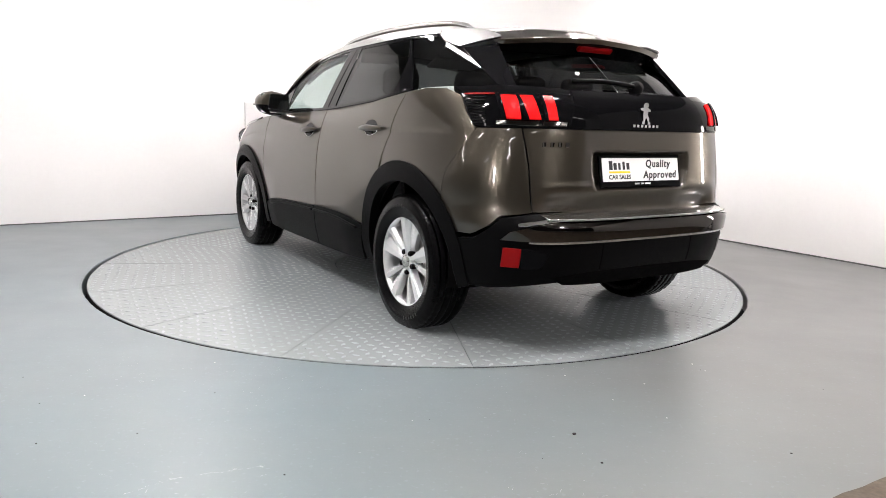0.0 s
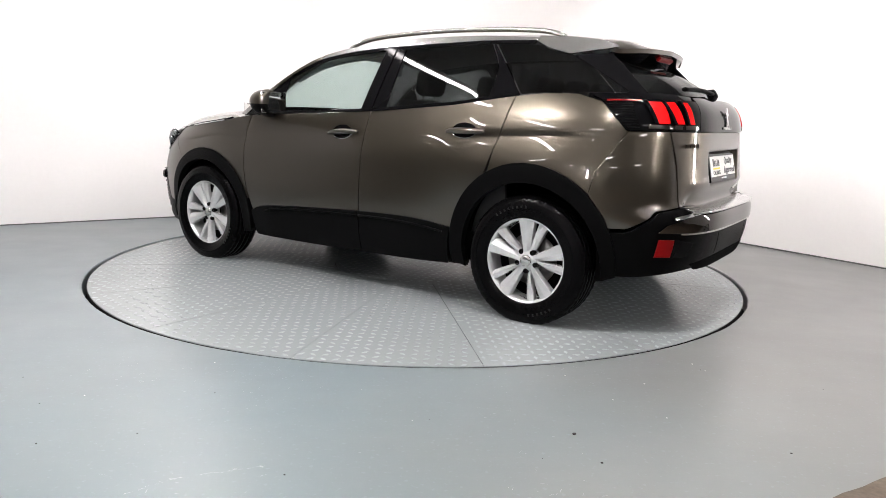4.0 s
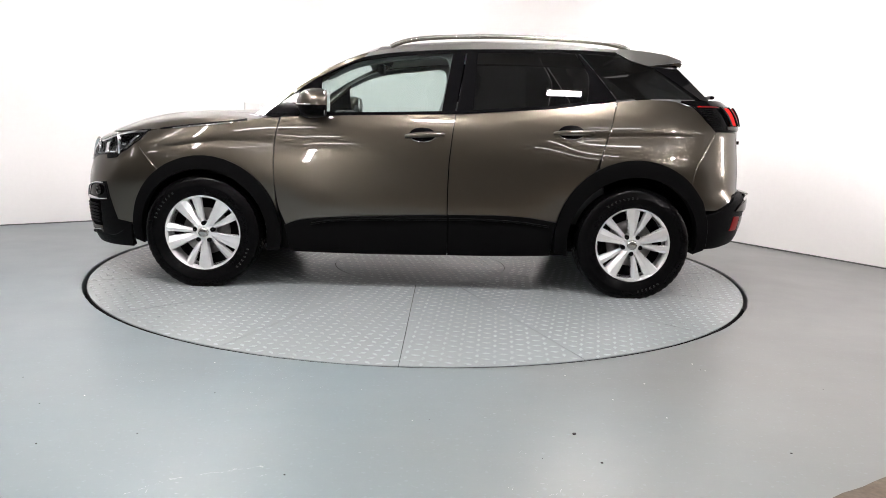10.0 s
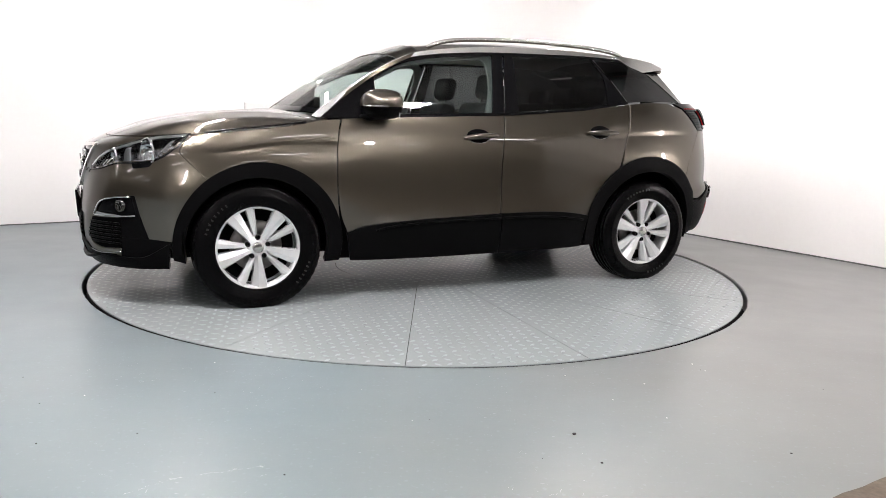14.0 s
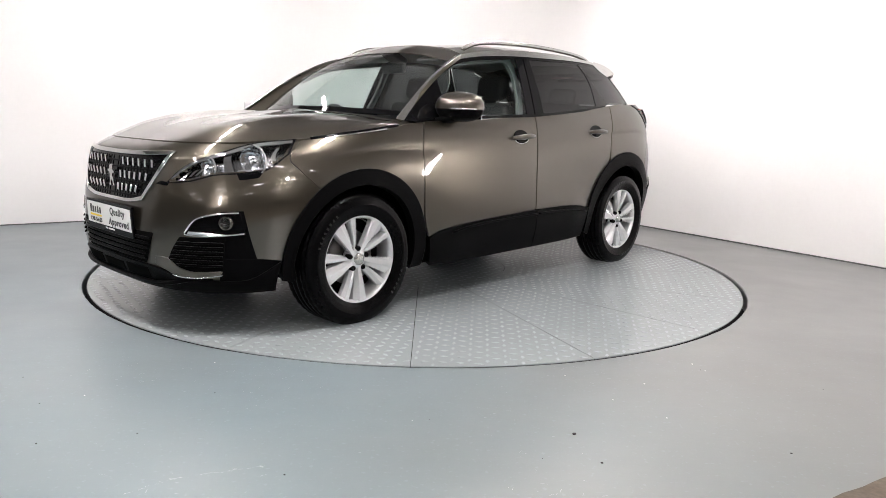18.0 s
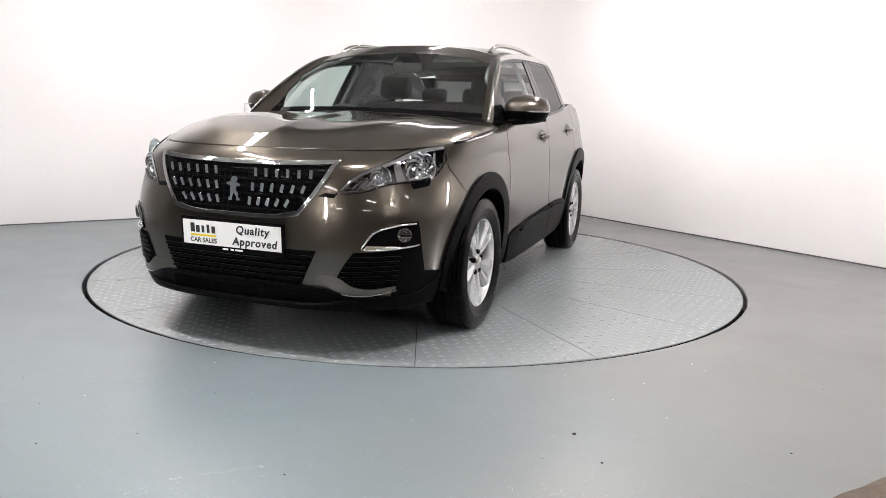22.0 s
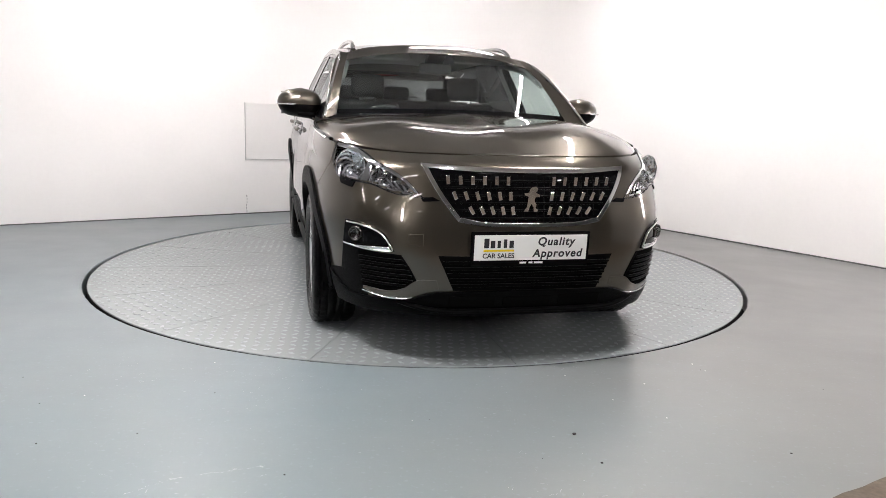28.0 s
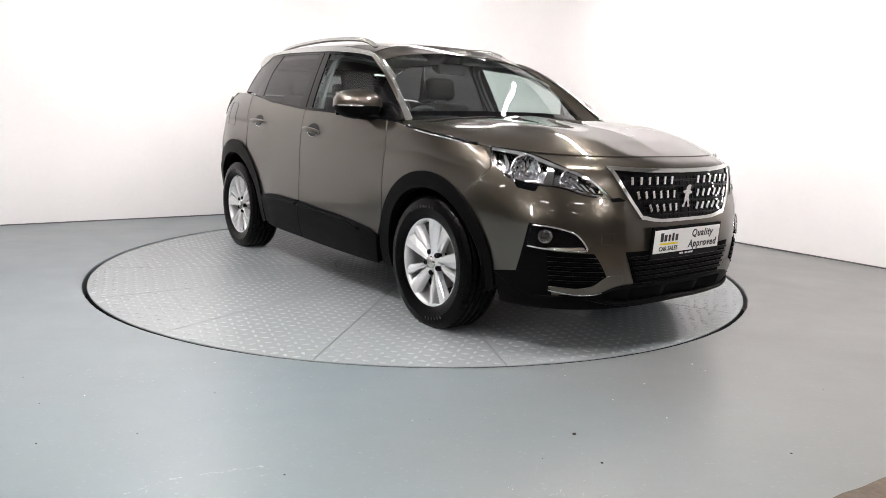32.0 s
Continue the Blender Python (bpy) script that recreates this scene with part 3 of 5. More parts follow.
# flank glass and pillars
DLO_UP = [(.97, 1.064), (.76, 1.243), (.60, 1.351), (.42, 1.430), (.25, 1.466), (.07, 1.487), (-.21, 1.507), (-.65, 1.522), (-.94, 1.527), (-1.21, 1.522)]
STRIP_UP = [(1.02, 1.075), (.93, 1.145), (.76, 1.268), (.60, 1.372), (.42, 1.464), (.25, 1.510), (-.10, 1.551), (-.47, 1.570), (-.84, 1.570), (-1.22, 1.547)]
STRIP_UP = [(x, z - .017 * ease(-x, -.9, -.3) + .006 * ease(-x, .8, 1.2) - .003 * ease(x, .0, .4)) for x, z in STRIP_UP]
strip = cabin_net(DLO_UP, STRIP_UP, [DLO_UP[0], STRIP_UP[0]], [DLO_UP[-1], STRIP_UP[-1]], 60, 6)
both("roof_trim", strip, SATIN, car, .012, .008, label="satin silver trim along the roof edge")
both("pillar_trim", cabin_net([(-1.212, 1.522), (-1.29, 1.481), (-1.415, 1.447), (-1.53, 1.464), (-1.65, 1.482)], [(-1.222, 1.547), (-1.42, 1.537), (-1.55, 1.522), (-1.648, 1.492)], [(-1.212, 1.522), (-1.222, 1.547)], [(-1.65, 1.482), (-1.648, 1.492)], 30, 6, False), SATIN, car, .012, .004, label="silver pillar trim")
both("front_pillar", np.array([[(1 - t) * np.array(a) + t * np.array(b) for t in np.linspace(0, 1, 5)] for a, b in zip(curve_at([(1.0, .79, 1.068), (.76, .746, 1.252), (.60, .713, 1.357), (.42, .673, 1.447), (.29, .632, 1.492)], 16), curve_at([(.89, .716, 1.09), (.6, .655, 1.325), (.45, .62, 1.42), (.36, .6, 1.462), (.30, .588, 1.487)], 16))]), PAINT, car, .02, out=(.5, 1, .6))
INNER_UP = [(.62, 1.318), (.42, 1.410), (.25, 1.447), (.07, 1.468), (-.186, 1.488)]
both("side_window", cabin_net([(.62, 1.088), (.25, 1.103), (-.12, 1.119)], INNER_UP, [(.62, 1.088), (.62, 1.318)], [(-.12, 1.119), (-.186, 1.488)], 20, 12), CLEAR, car, 0)
both("mirror_sail", cabin_net([(.955, 1.07), (.80, 1.076), (.625, 1.084)], [(.94, 1.085), (.78, 1.215), (.625, 1.325)], [(.955, 1.07), (.94, 1.085)], [(.625, 1.084), (.625, 1.325)], 10, 6), PILLAR, car, .01, .003)
both("window_frame", cabin_net([(.64, 1.31)] + INNER_UP[1:] + [(-.66, 1.505), (-.93, 1.512), (-1.20, 1.508)], DLO_UP[2:], [(.64, 1.31), (.60, 1.351)], [(-1.20, 1.508), DLO_UP[-1]], 40, 4), PILLAR, car, .01, .002)
both("door_pillar", cabin_net([(-.12, 1.112), (-.198, 1.116)], [(-.186, 1.492), (-.262, 1.500)], [(-.12, 1.112), (-.186, 1.492)], [(-.198, 1.116), (-.262, 1.500)], 5, 10), PILLAR, car, .012, .004)
both("door_pillar", cabin_net([(-.212, 1.117), (-.31, 1.124)], [(-.274, 1.500), (-.335, 1.503)], [(-.212, 1.117), (-.274, 1.500)], [(-.31, 1.124), (-.335, 1.503)], 5, 10), PILLAR, car, .012, .004)
both("side_window", cabin_net([(-.31, 1.130), (-.6, 1.150), (-.85, 1.175), (-1.012, 1.198)], [(-.335, 1.503), (-.65, 1.510), (-.94, 1.515)], [(-.31, 1.130), (-.335, 1.503)], [(-1.012, 1.198), (-1.022, 1.378), (-.94, 1.515)], 18, 12), PRIVACY, car, 0)
both("rear_door_frame", cabin_net([(-1.018, 1.199), (-1.196, 1.226)], [(-.948, 1.515), (-.955, 1.517)], [(-1.018, 1.199), (-1.028, 1.378), (-.948, 1.515)], [(-1.196, 1.226), (-1.07, 1.385), (-.955, 1.517)], 6, 12), PILLAR, car, .012, .003)
both("quarter_window", cabin_net([(-1.206, 1.228), (-1.38, 1.242), (-1.77, 1.248)], [(-.968, 1.519), (-1.21, 1.516), (-1.29, 1.476), (-1.44, 1.440)], [(-1.206, 1.228), (-1.08, 1.385), (-.968, 1.519)], [(-1.77, 1.248), (-1.44, 1.440)], 22, 12), PRIVACY, car, 0)
both("rear_pillar", np.array([[(1 - t) * np.array(a) + t * np.array(b) for t in np.linspace(0, 1, 6)] for a, b in zip(curve_at([(-1.765, cabin_y(-1.765, 1.25) + .004, 1.25), (-1.61, cabin_y(-1.61, 1.345) + .004, 1.345), (-1.45, cabin_y(-1.45, 1.44) + .004, 1.44)], 12), curve_at([(-1.845, .585, 1.242), (-1.73, .565, 1.35), (-1.62, .545, 1.452)], 12))]), PILLAR, car, .02)
both("belt_trim", cabin_net([(.95, 1.064)] + shift(BELT, 0, -.002) + shift(BELT_REAR[1:], 0, -.002), [(.95, 1.073)] + shift(BELT, 0, .012) + shift(BELT_REAR[1:], 0, .012), [(.95, 1.064), (.95, 1.073)], [(-1.192, 1.216), (-1.192, 1.230)], 50, 3), PILLAR, car, .01, .012)

both("body_shell", np.array([[(x, flank(x, z) - .024, z) for z in np.linspace(.25, 1.04, 8)] for x in np.linspace(.93, -.93, 12)]), SHADOW_BLACK, car, 0)
# tail: painted corner, tailgate, dark band and lamps
TAIL_LOW = [(-1.686, .70), (-1.768, .545), (-1.87, .55), (-1.985, .655)]
both("rear_bumper_corner", body_net([S(*q) for q in TAIL_LOW] + [R(.632, .68)], [S(-1.832, 1.047), R(.72, 1.05), R(.664, 1.052)], on_skin(shift(SEAM, -GAP)), [R(.632, .68), R(.645, .875), R(.664, 1.052)], 22, 18, False), PAINT, car)
gate = body_net([R(0, .672), R(.3, .672), R(.625, .684)], [R(0, 1.052), R(.3, 1.052), R(.655, 1.052)], [R(0, .672), R(0, 1.052)], [R(.625, .684), R(.637, .875), R(.655, 1.052)], 72, 52)
for row in gate:
    for q in row:
        # the scoop round the number plate
        half = .318 - .25 * abs(q[2] - .87) ** 1.0 * (1 if q[2] < .87 else .3)
        q[0] += .042 * (1 - ease(q[1], half - .006, half + .010)) * ease(q[2], .778, .796) * (1 - ease(q[2], .945, .957))
        # the lower edge tucks in under a soft crease
        q[0] += .050 * ease(.805 - q[2], 0, .13) * (1 - ease(q[1], .50, .63))
        # the crease under the lamps
        q[0] -= .010 * ease(q[2], .66, .74) * (1 - ease(q[2], .74, .83)) * (1 - ease(q[1], .5, .64))
tailgate = across("tailgate", gate, PAINT, car, out=(-1, 0, 0))
across("tail_band", body_net([R(0, 1.058), R(.3, 1.058), R(.455, 1.058)], [R(0, 1.228), R(.2, 1.228), R(.40, 1.225)], [R(0, 1.058), R(0, 1.228)], [R(.455, 1.058), R(.40, 1.225)], 14, 10), GLOSS_BLACK, car, .02, .006, (-1, 0, 0))
TAIL_LAMPS = both("tail_lamp", body_net([S(-1.815, 1.058), R(.72, 1.056), R(.46, 1.058)], [S(-1.674, 1.203), S(-1.78, 1.205), R(.405, 1.207)], [S(-1.815, 1.058), S(-1.674, 1.203)], [R(.46, 1.058), R(.405, 1.207)], 22, 10), GLOSS_BLACK, car, .02, .005, (-1, 1, 0), "black tail lamp with three red claws")
both("tail_shelf", body_net([S(-1.676, 1.209), S(-1.78, 1.211), R(.40, 1.213)], [S(-1.60, 1.236), R(.62, 1.245), R(.40, 1.232)], [S(-1.676, 1.209), S(-1.60, 1.236)], [R(.40, 1.213), R(.40, 1.232)], 18, 4), GLOSS_BLACK, car, .015, 0, (-.3, 1, .6))
across("rear_bumper", body_net([R(0, .385), R(.4, .375), R(.6, .35), S(-1.9, .318), S(-1.80, .315)], [R(0, .668), R(.4, .668), R(.62, .672), S(-1.99, .648), S(-1.872, .545), S(-1.77, .535)],
       [R(0, .385), R(0, .668)], [S(-1.80, .315), S(-1.795, .40), S(-1.77, .535)], 34, 12, False), PLASTIC, car, .03, .006, (-1, 0, 0), "black plastic rear bumper")


# black cladding round the wheel openings and along the sills
def cladding(which, inner, a0, a1, b0, b1, lift=.014):
    o, i = arch(which, a0, a1, 36), arch(inner, b0, b1, 36)
    return body_net(on_skin(i), on_skin(o), [S(*i[0]), S(*o[0])], [S(*i[-1]), S(*o[-1])], 40, 5, False), lift


INNER_F, INNER_R = (AXLE - .005, .345, .392), (-AXLE + .002, .355, .412)
for which, inner, a0, a1, b0, b1 in ((ARCH_F, INNER_F, 193, -9, 195, -12), (ARCH_R, INNER_R, 188, -12, 189.5, -14)):
    g, lift = cladding(which, inner, a0, a1, b0, b1)
    both("wheel_arch", g, PLASTIC, car, .05, lift, label="black plastic wheel arch cladding")
SILL_LOW = [(.80, .243), (.3, .240), (-.175, .246)]
both("sill_cladding", body_net(on_skin(SILL_LOW), on_skin(shift(SILL, 0, -.006)), on_skin([(.80, .243), (.815, .34), (.828, .407)]), on_skin([(-.175, .246), (-.172, .496)]), 26, 10), PLASTIC, car, .04, .012, label="black plastic sill cladding")
both("sill_cladding", body_net(on_skin([(-.183, .246), (-.5, .25), (-.82, .258)]), on_skin(shift(SILL_REAR, 0, -.006)), on_skin([(-.183, .246), (-.183, .50)]), on_skin([(-.82, .258), (-.83, .38), (-.846, .468)]), 22, 10), PLASTIC, car, .04, .012, label="black plastic sill cladding")
across("front_chin", body_net([F(0, .232), F(.4, .232), F(.62, .230), S(1.95, .228), S(1.80, .232)], [F(0, .349), F(.36, .342), F(.45, .330), F(.53, .303), S(2.03, .290), S(1.92, .296), S(1.79, .375)], [F(0, .232), F(0, .349)], [S(1.80, .232), S(1.79, .375)], 30, 8), PLASTIC, car, .03, .012, (1, 0, 0), "black plastic lower lip")
under_g = np.array([[(x, y, .25 + .15 * ease(-x, 1.45, 1.9)) for x in np.linspace(-1.92, 2.05, 20)] for y in np.linspace(-.60, .60, 6)])
part("underbody", sheet("underbody", under_g, SHADOW_BLACK, .05, 0, (0, 0, -1)), car)
for sx in (AXLE, -AXLE):
    for sy in (1, -1):
        prof = [(.20, .30), (.41, .30), (.425, .34), (.425, .80), (.40, .86)]
        turns = [radians(d) for d in np.linspace(-14, 194, 32)]
        wv = [(r * math.cos(d), sy * h, r * math.sin(d)) for d in turns for r, h in prof]
        wf = [(5 * i + j, 5 * i + j + 1, 5 * i + j + 6, 5 * i + j + 5) for i in range(31) for j in range(4)]
        me = mesh_of("wheel_well", wv, wf, SHADOW_BLACK)
        part("wheel_well", me, car, at=pose(sx, 0, .38))


# ---- wheels ----
def make_wheel():
    """One wheel in its own space, its outer face towards +y."""
    wheel = new("wheel")
    wheel.parent = car
    tread = [(.262, -.095), (.30, -.112), (.332, -.108), (.346, -.092)]
    for a in (-.06, -.02, .02, .06):
        tread += [(.3555, a - .014), (.3555, a + .012), (.348, a + .014), (.348, a + .018)]
    tread += [(.3555, .083), (.347, .098), (.335, .106), (.318, .112), (.300, .1135), (.296, .1155), (.285, .113), (.262, .106), (.240, .100), (.232, .095), (.225, .085)]
    tyre_me = lathe("tyre", tread, RUBBER, 144)
    for i, v in enumerate(tyre_me.vertices):
        r = math.hypot(v.co.x, v.co.z)
        # cross grooves in the tread's shoulders and blocks
        if r > .335 and abs(v.co.y) > .038 and (i // len(tread)) % 3 == (0 if v.co.y > 0 else 1):
            v.co.x *= .992
            v.co.z *= .992
    tyre = part("tyre", tyre_me, wheel, "black rubber tyre")
    for a0, count in ((70, 8), (250, 6)):
        for k in range(count):
            a = radians(a0 + k * 5.2)
            part("letter_bar", box_mesh("letter_bar", .010, .002, .014, LETTERING, 0), tyre, at=Matrix.Translation((.295 * math.cos(a), .1145, .295 * math.sin(a))) @ pose(0, 0, 0, 0, 90 - math.degrees(a), 0))
    part("rim", lathe("rim", [(.19, -.09), (.215, -.085), (.218, .03), (.2155, .07), (.222, .088), (.232, .096), (.236, .093), (.234, .085)], ALLOY, 80), wheel, "silver alloy rim")
    part("brake_disc", lathe("brake_disc", [(.05, .0), (.06, .012), (.145, .012), (.147, .0)], STEEL, 48), wheel)
    part("back_plate", lathe("back_plate", [(.001, -.02), (.216, -.02)], SHADOW_BLACK, 32), wheel)
    verts, faces = [], []

    def blade(angle, rows):
        base = len(verts)
        c, s = math.cos(angle), math.sin(angle)
        for r, w, h, off in rows:
            for du, dh in ((-w, -.036), (-w * .94, -.008), (-w * .80, 0), (w * .12, .0), (w * .90, -.016), (w, -.040)):
                u = du + off
                verts.append((r * c - u * s, h + dh, r * s + u * c))
        for i in range(len(rows) - 1):
            for j in range(5):
                a = base + i * 6 + j
                faces.append((a, a + 1, a + 7, a + 6))

    for k in range(5):
        a = radians(104 + 72 * k)
        blade(a, ((.030, .020, .074, 0), (.08, .024, .080, .001), (.13, .032, .087, .001), (.19, .043, .091, .002), (.2265, .049, .0925, .002)))
        blade(a + radians(27), ((.060, .013, .064, 0), (.09, .015, .074, .001), (.13, .019, .082, .001), (.19, .025, .087, .001), (.2265, .028, .0895, .001)))
    part("spokes", mesh_of("spokes", verts, faces, ALLOY, False), wheel, "silver alloy spokes in five pairs")
    part("hub", lathe("hub", [(.001, .078), (.03, .079), (.052, .074), (.062, .062), (.07, .03)], ALLOY, 40), wheel)
    part("hub_cap", lathe("hub_cap", [(.001, .092), (.020, .091), (.0300, .088), (.0325, .075)], SATIN, 32), wheel, "silver centre cap")
    for k in range(5):
        a = radians(142 + 72 * k)
        bolt = lathe("bolt", [(.001, .076), (.007, .077), (.0080, .082), (.0115, .083), (.0140, .079), (.0148, .05)], PLASTIC, 12)
        part("bolt", bolt, wheel, at=pose(.057 * math.cos(a), 0, .057 * math.sin(a)))
    return wheel


wheel = make_wheel()
wheel.matrix_basis = pose(AXLE, TRACK, HUB_Z, 0, 52, 0)
copy_thing(wheel, pose(-AXLE, TRACK, HUB_Z, 0, 16, 0))
copy_thing(wheel, pose(AXLE, -TRACK, HUB_Z, 0, 8, 180))
copy_thing(wheel, pose(-AXLE, -TRACK, HUB_Z, 0, 30, 180))




# ---- small helpers for trim ----
def skin_at(g, z, lift=0.0):
    e = 1e-3
    p = skin(g, z)
    n = np.cross(skin(g + e, z) - skin(g - e, z), skin(g, z + e) - skin(g, z - e))
    n /= max(np.linalg.norm(n), 1e-9)
    if n[1] < 0 and abs(n[1]) > .05 or abs(n[1]) <= .05 and n[0] * p[0] < 0:
        n = -n
    return p + n * lift


def line_on_skin(pts, n, lift, smooth=True):
    return np.array([skin_at(g, z, lift) for g, z in curve_at(pts, n, smooth)])


def rod(name, pts, r, mat, parent, sides=(1, -1), flat=1.0, n=8, label=""):
    for s in sides:
        part(name, tube_mesh(name, np.array(pts) * np.array([1, s, 1]), r, mat, n, flat), parent, label)


def letters(text, size, mat, depth=.0006, spread=1.0, lean=0.0, bold=.018):
    """Raised lettering in the built-in face, centred, in the xy plane."""
    cu = bpy.data.curves.new("lettering", "FONT")
    cu.body, cu.size, cu.extrude, cu.align_x, cu.align_y = text, size, depth, "CENTER", "CENTER"
    cu.offset, cu.space_character, cu.shear = size * bold, spread, lean
    tmp = bpy.data.objects.new("lettering", cu)
    scene.collection.objects.link(tmp)
    me = bpy.data.meshes.new_from_object(tmp.evaluated_get(bpy.context.evaluated_depsgraph_get()))
    bpy.data.objects.remove(tmp)
    bpy.data.curves.remove(cu)
    me.materials.clear()
    me.materials.append(mat)
    return me


def turned(me, m):
    me.transform(m)
    return me


BADGE = material("polished_badge", (.78, .78, .78), rough=.16, metal=1.0)
BAR = material("grille_chrome", (.90, .90, .90), rough=.13, metal=1.0)
FRAME = material("brushed_grille_frame", (.80, .80, .79), rough=.09, metal=1.0)
BOWL = material("bright_lamp_bowl", (.82, .83, .85), rough=.14, metal=1.0)
LAMP_BACK = material("grey_lamp_reflector", (.34, .345, .35), rough=.22, metal=1.0, blotch=.15, blotch_size=30)
LAMP_BLACK = material("lamp_housing_black", (.006, .006, .007), rough=.25, spec=.2)
BLACK_CHROME = material("dark_chrome", (.085, .080, .075), rough=.06, metal=1.0)

# ---- nose ----
# grille: dark back, chrome frame, three rows of short chrome bars
grille = across("grille", body_net([F(0, .645), F(.2, .647), F(.318, .660)], [F(0, .864), F(.25, .867), F(.460, .872)], [F(0, .645), F(0, .864)], [F(.318, .660), F(.397, .762), F(.460, .872)], 22, 14), GLOSS_BLACK, car, .03, .006, (1, 0, 0), "black grille with short chrome bars")
top_bar = body_net([F(0, .859), F(.25, .862), F(.455, .871)], [F(0, .873), F(.25, .876), F(.470, .885)], [F(0, .859), F(0, .873)], [F(.455, .871), F(.470, .885)], 20, 4)
across("grille_frame", top_bar, FRAME, grille, .015, .016, (1, 0, 0), "bright chrome grille frame")
both("grille_frame", body_net([F(.314, .662), F(.328, .656)], [F(.444, .873), F(.470, .885)], [F(.314, .662), F(.387, .765), F(.444, .873)], [F(.328, .656), F(.402, .758), F(.470, .885)], 4, 14), FRAME, grille, .015, .015, (1, 0, 0), "bright chrome grille frame")
across("grille_frame", body_net([F(0, .632), F(.2, .634), F(.325, .652)], [F(0, .645), F(.2, .648), F(.312, .668)], [F(0, .632), F(0, .645)], [F(.325, .652), F(.312, .668)], 18, 3), FRAME, grille, .012, .014, (1, 0, 0), "bright chrome grille frame")
def bar_at(g, z, lean, w, h):
    """A flat-faced upright bar standing on the grille, square to the skin."""
    e = 2e-3
    c, side = skin_at(g, z, .014), skin(g + e, z) - skin(g - e, z)
    n = skin_at(g, z, 1.0) - skin_at(g, z, 0.0)
    n = np.array([n[0], n[1] * .6, -.04])
    n = n / np.linalg.norm(n)
    up = np.cross(n, side)
    up = up / np.linalg.norm(up)
    up = up if up[2] > 0 else -up
    side = np.cross(up, n)
    up = up + side * (lean if side[1] > 0 else -lean)
    up = up / np.linalg.norm(up)
    side = np.cross(up, n)
    m = Matrix([[n[k], side[k], up[k], c[k]] for k in range(3)] + [[0, 0, 0, 1]])
    return m


BAR_MESH = box_mesh("grille_bar", .010, .0165, .038, BAR, .0022)
for z, ys, lean in ((.826, (.105, .157, .209, .261, .313, .365), .10), (.762, (.095, .143, .192, .241, .290, .338), .45), (.700, (.085, .130, .176, .222, .268), .80)):
    for y in ys:
        m = bar_at(*F(y, z), lean * y / .35, 0, 0)
        part("grille_bar", BAR_MESH, grille, at=m)
        flip = Matrix.Diagonal((1, -1, 1, 1))
        part("grille_bar", BAR_MESH, grille, at=flip @ m @ flip)
for z, ym in ((.666, .30), (.70, .325), (.730, .35), (.762, .372), (.795, .395), (.825, .415)):
    across("grille_slat", np.array([[skin_at(*F(y, z + h), .010) for h in (-.0035, .0035)] for y in np.linspace(0, ym, 12)]), PLASTIC, grille, .006, 0, (1, 0, 0))
for y in np.linspace(.03, .39, 13):
    zt, zb = .848, max(.652, .652 + (y - .28) * 1.6)
    both("grille_slat", np.array([[skin_at(*F(y + d, z), .0085) for z in np.linspace(zb, zt, 6)] for d in (-.002, .002)]), PLASTIC, grille, .006, 0, (1, 0, 0))
# maker's mark as a plain chrome shape
badge = [(-.004, .052), (.012, .056), (.024, .050), (.022, .036), (.016, .030), (.034, .020), (.036, .012), (.016, .010), (.012, -.006), (.022, -.022), (.020, -.038), (.030, -.046), (.028, -.054), (.012, -.054), (.010, -.036), (.000, -.020), (-.008, -.034), (-.014, -.054), (-.032, -.054), (-.030, -.044), (-.020, -.034), (-.018, -.004), (-.016, .012), (-.034, .018), (-.036, .026), (-.014, .030), (-.012, .042)]


def badge_mesh(scale, mat):
    bm = bmesh.new()
    f = bm.faces.new([bm.verts.new((x * scale, z * scale, 0)) for x, z in badge])
    bmesh.ops.triangulate(bm, faces=[f])
    ex = bmesh.ops.extrude_face_region(bm, geom=bm.faces[:])
    bmesh.ops.translate(bm, vec=(0, 0, .006), verts=[v for v in ex["geom"] if isinstance(v, bmesh.types.BMVert)])
    bmesh.ops.recalc_face_normals(bm, faces=bm.faces)
    me = bpy.data.meshes.new("badge")
    bm.to_mesh(me)
    bm.free()
    me.materials.append(mat)
    return me


FRONTWARD = Matrix(((0, 0, 1, 0), (1, 0, 0, 0), (0, 1, 0, 0), (0, 0, 0, 1)))
REARWARD = Matrix(((0, 0, -1, 0), (-1, 0, 0, 0), (0, 1, 0, 0), (0, 0, 0, 1)))
part("badge", turned(badge_mesh(1.0, BADGE), FRONTWARD), grille, "chrome maker's badge", pose(2.240, 0, .752, 0, 3, 0))
for k in range(7):
    part("name_bar", box_mesh("name_bar", .004, .014, .010, BLACK_CHROME, .001), grille, at=pose(2.200, -.075 + .025 * k, .862))

# head lamps
HL_LOW = [F(.466, .745), F(.58, .757), F(.67, .789), S(1.96, .797), S(1.885, .803), S(1.81, .836), S(1.725, .895)]
HL_HIGH = [F(.472, .753), F(.52, .806), F(.572, .850), F(.645, .891), S(1.85, .940), S(1.668, .962)]
HL_LOOP = np.array(list(curve_at(HL_LOW, 40)) + list(curve_at(HL_HIGH, 40))[::-1])


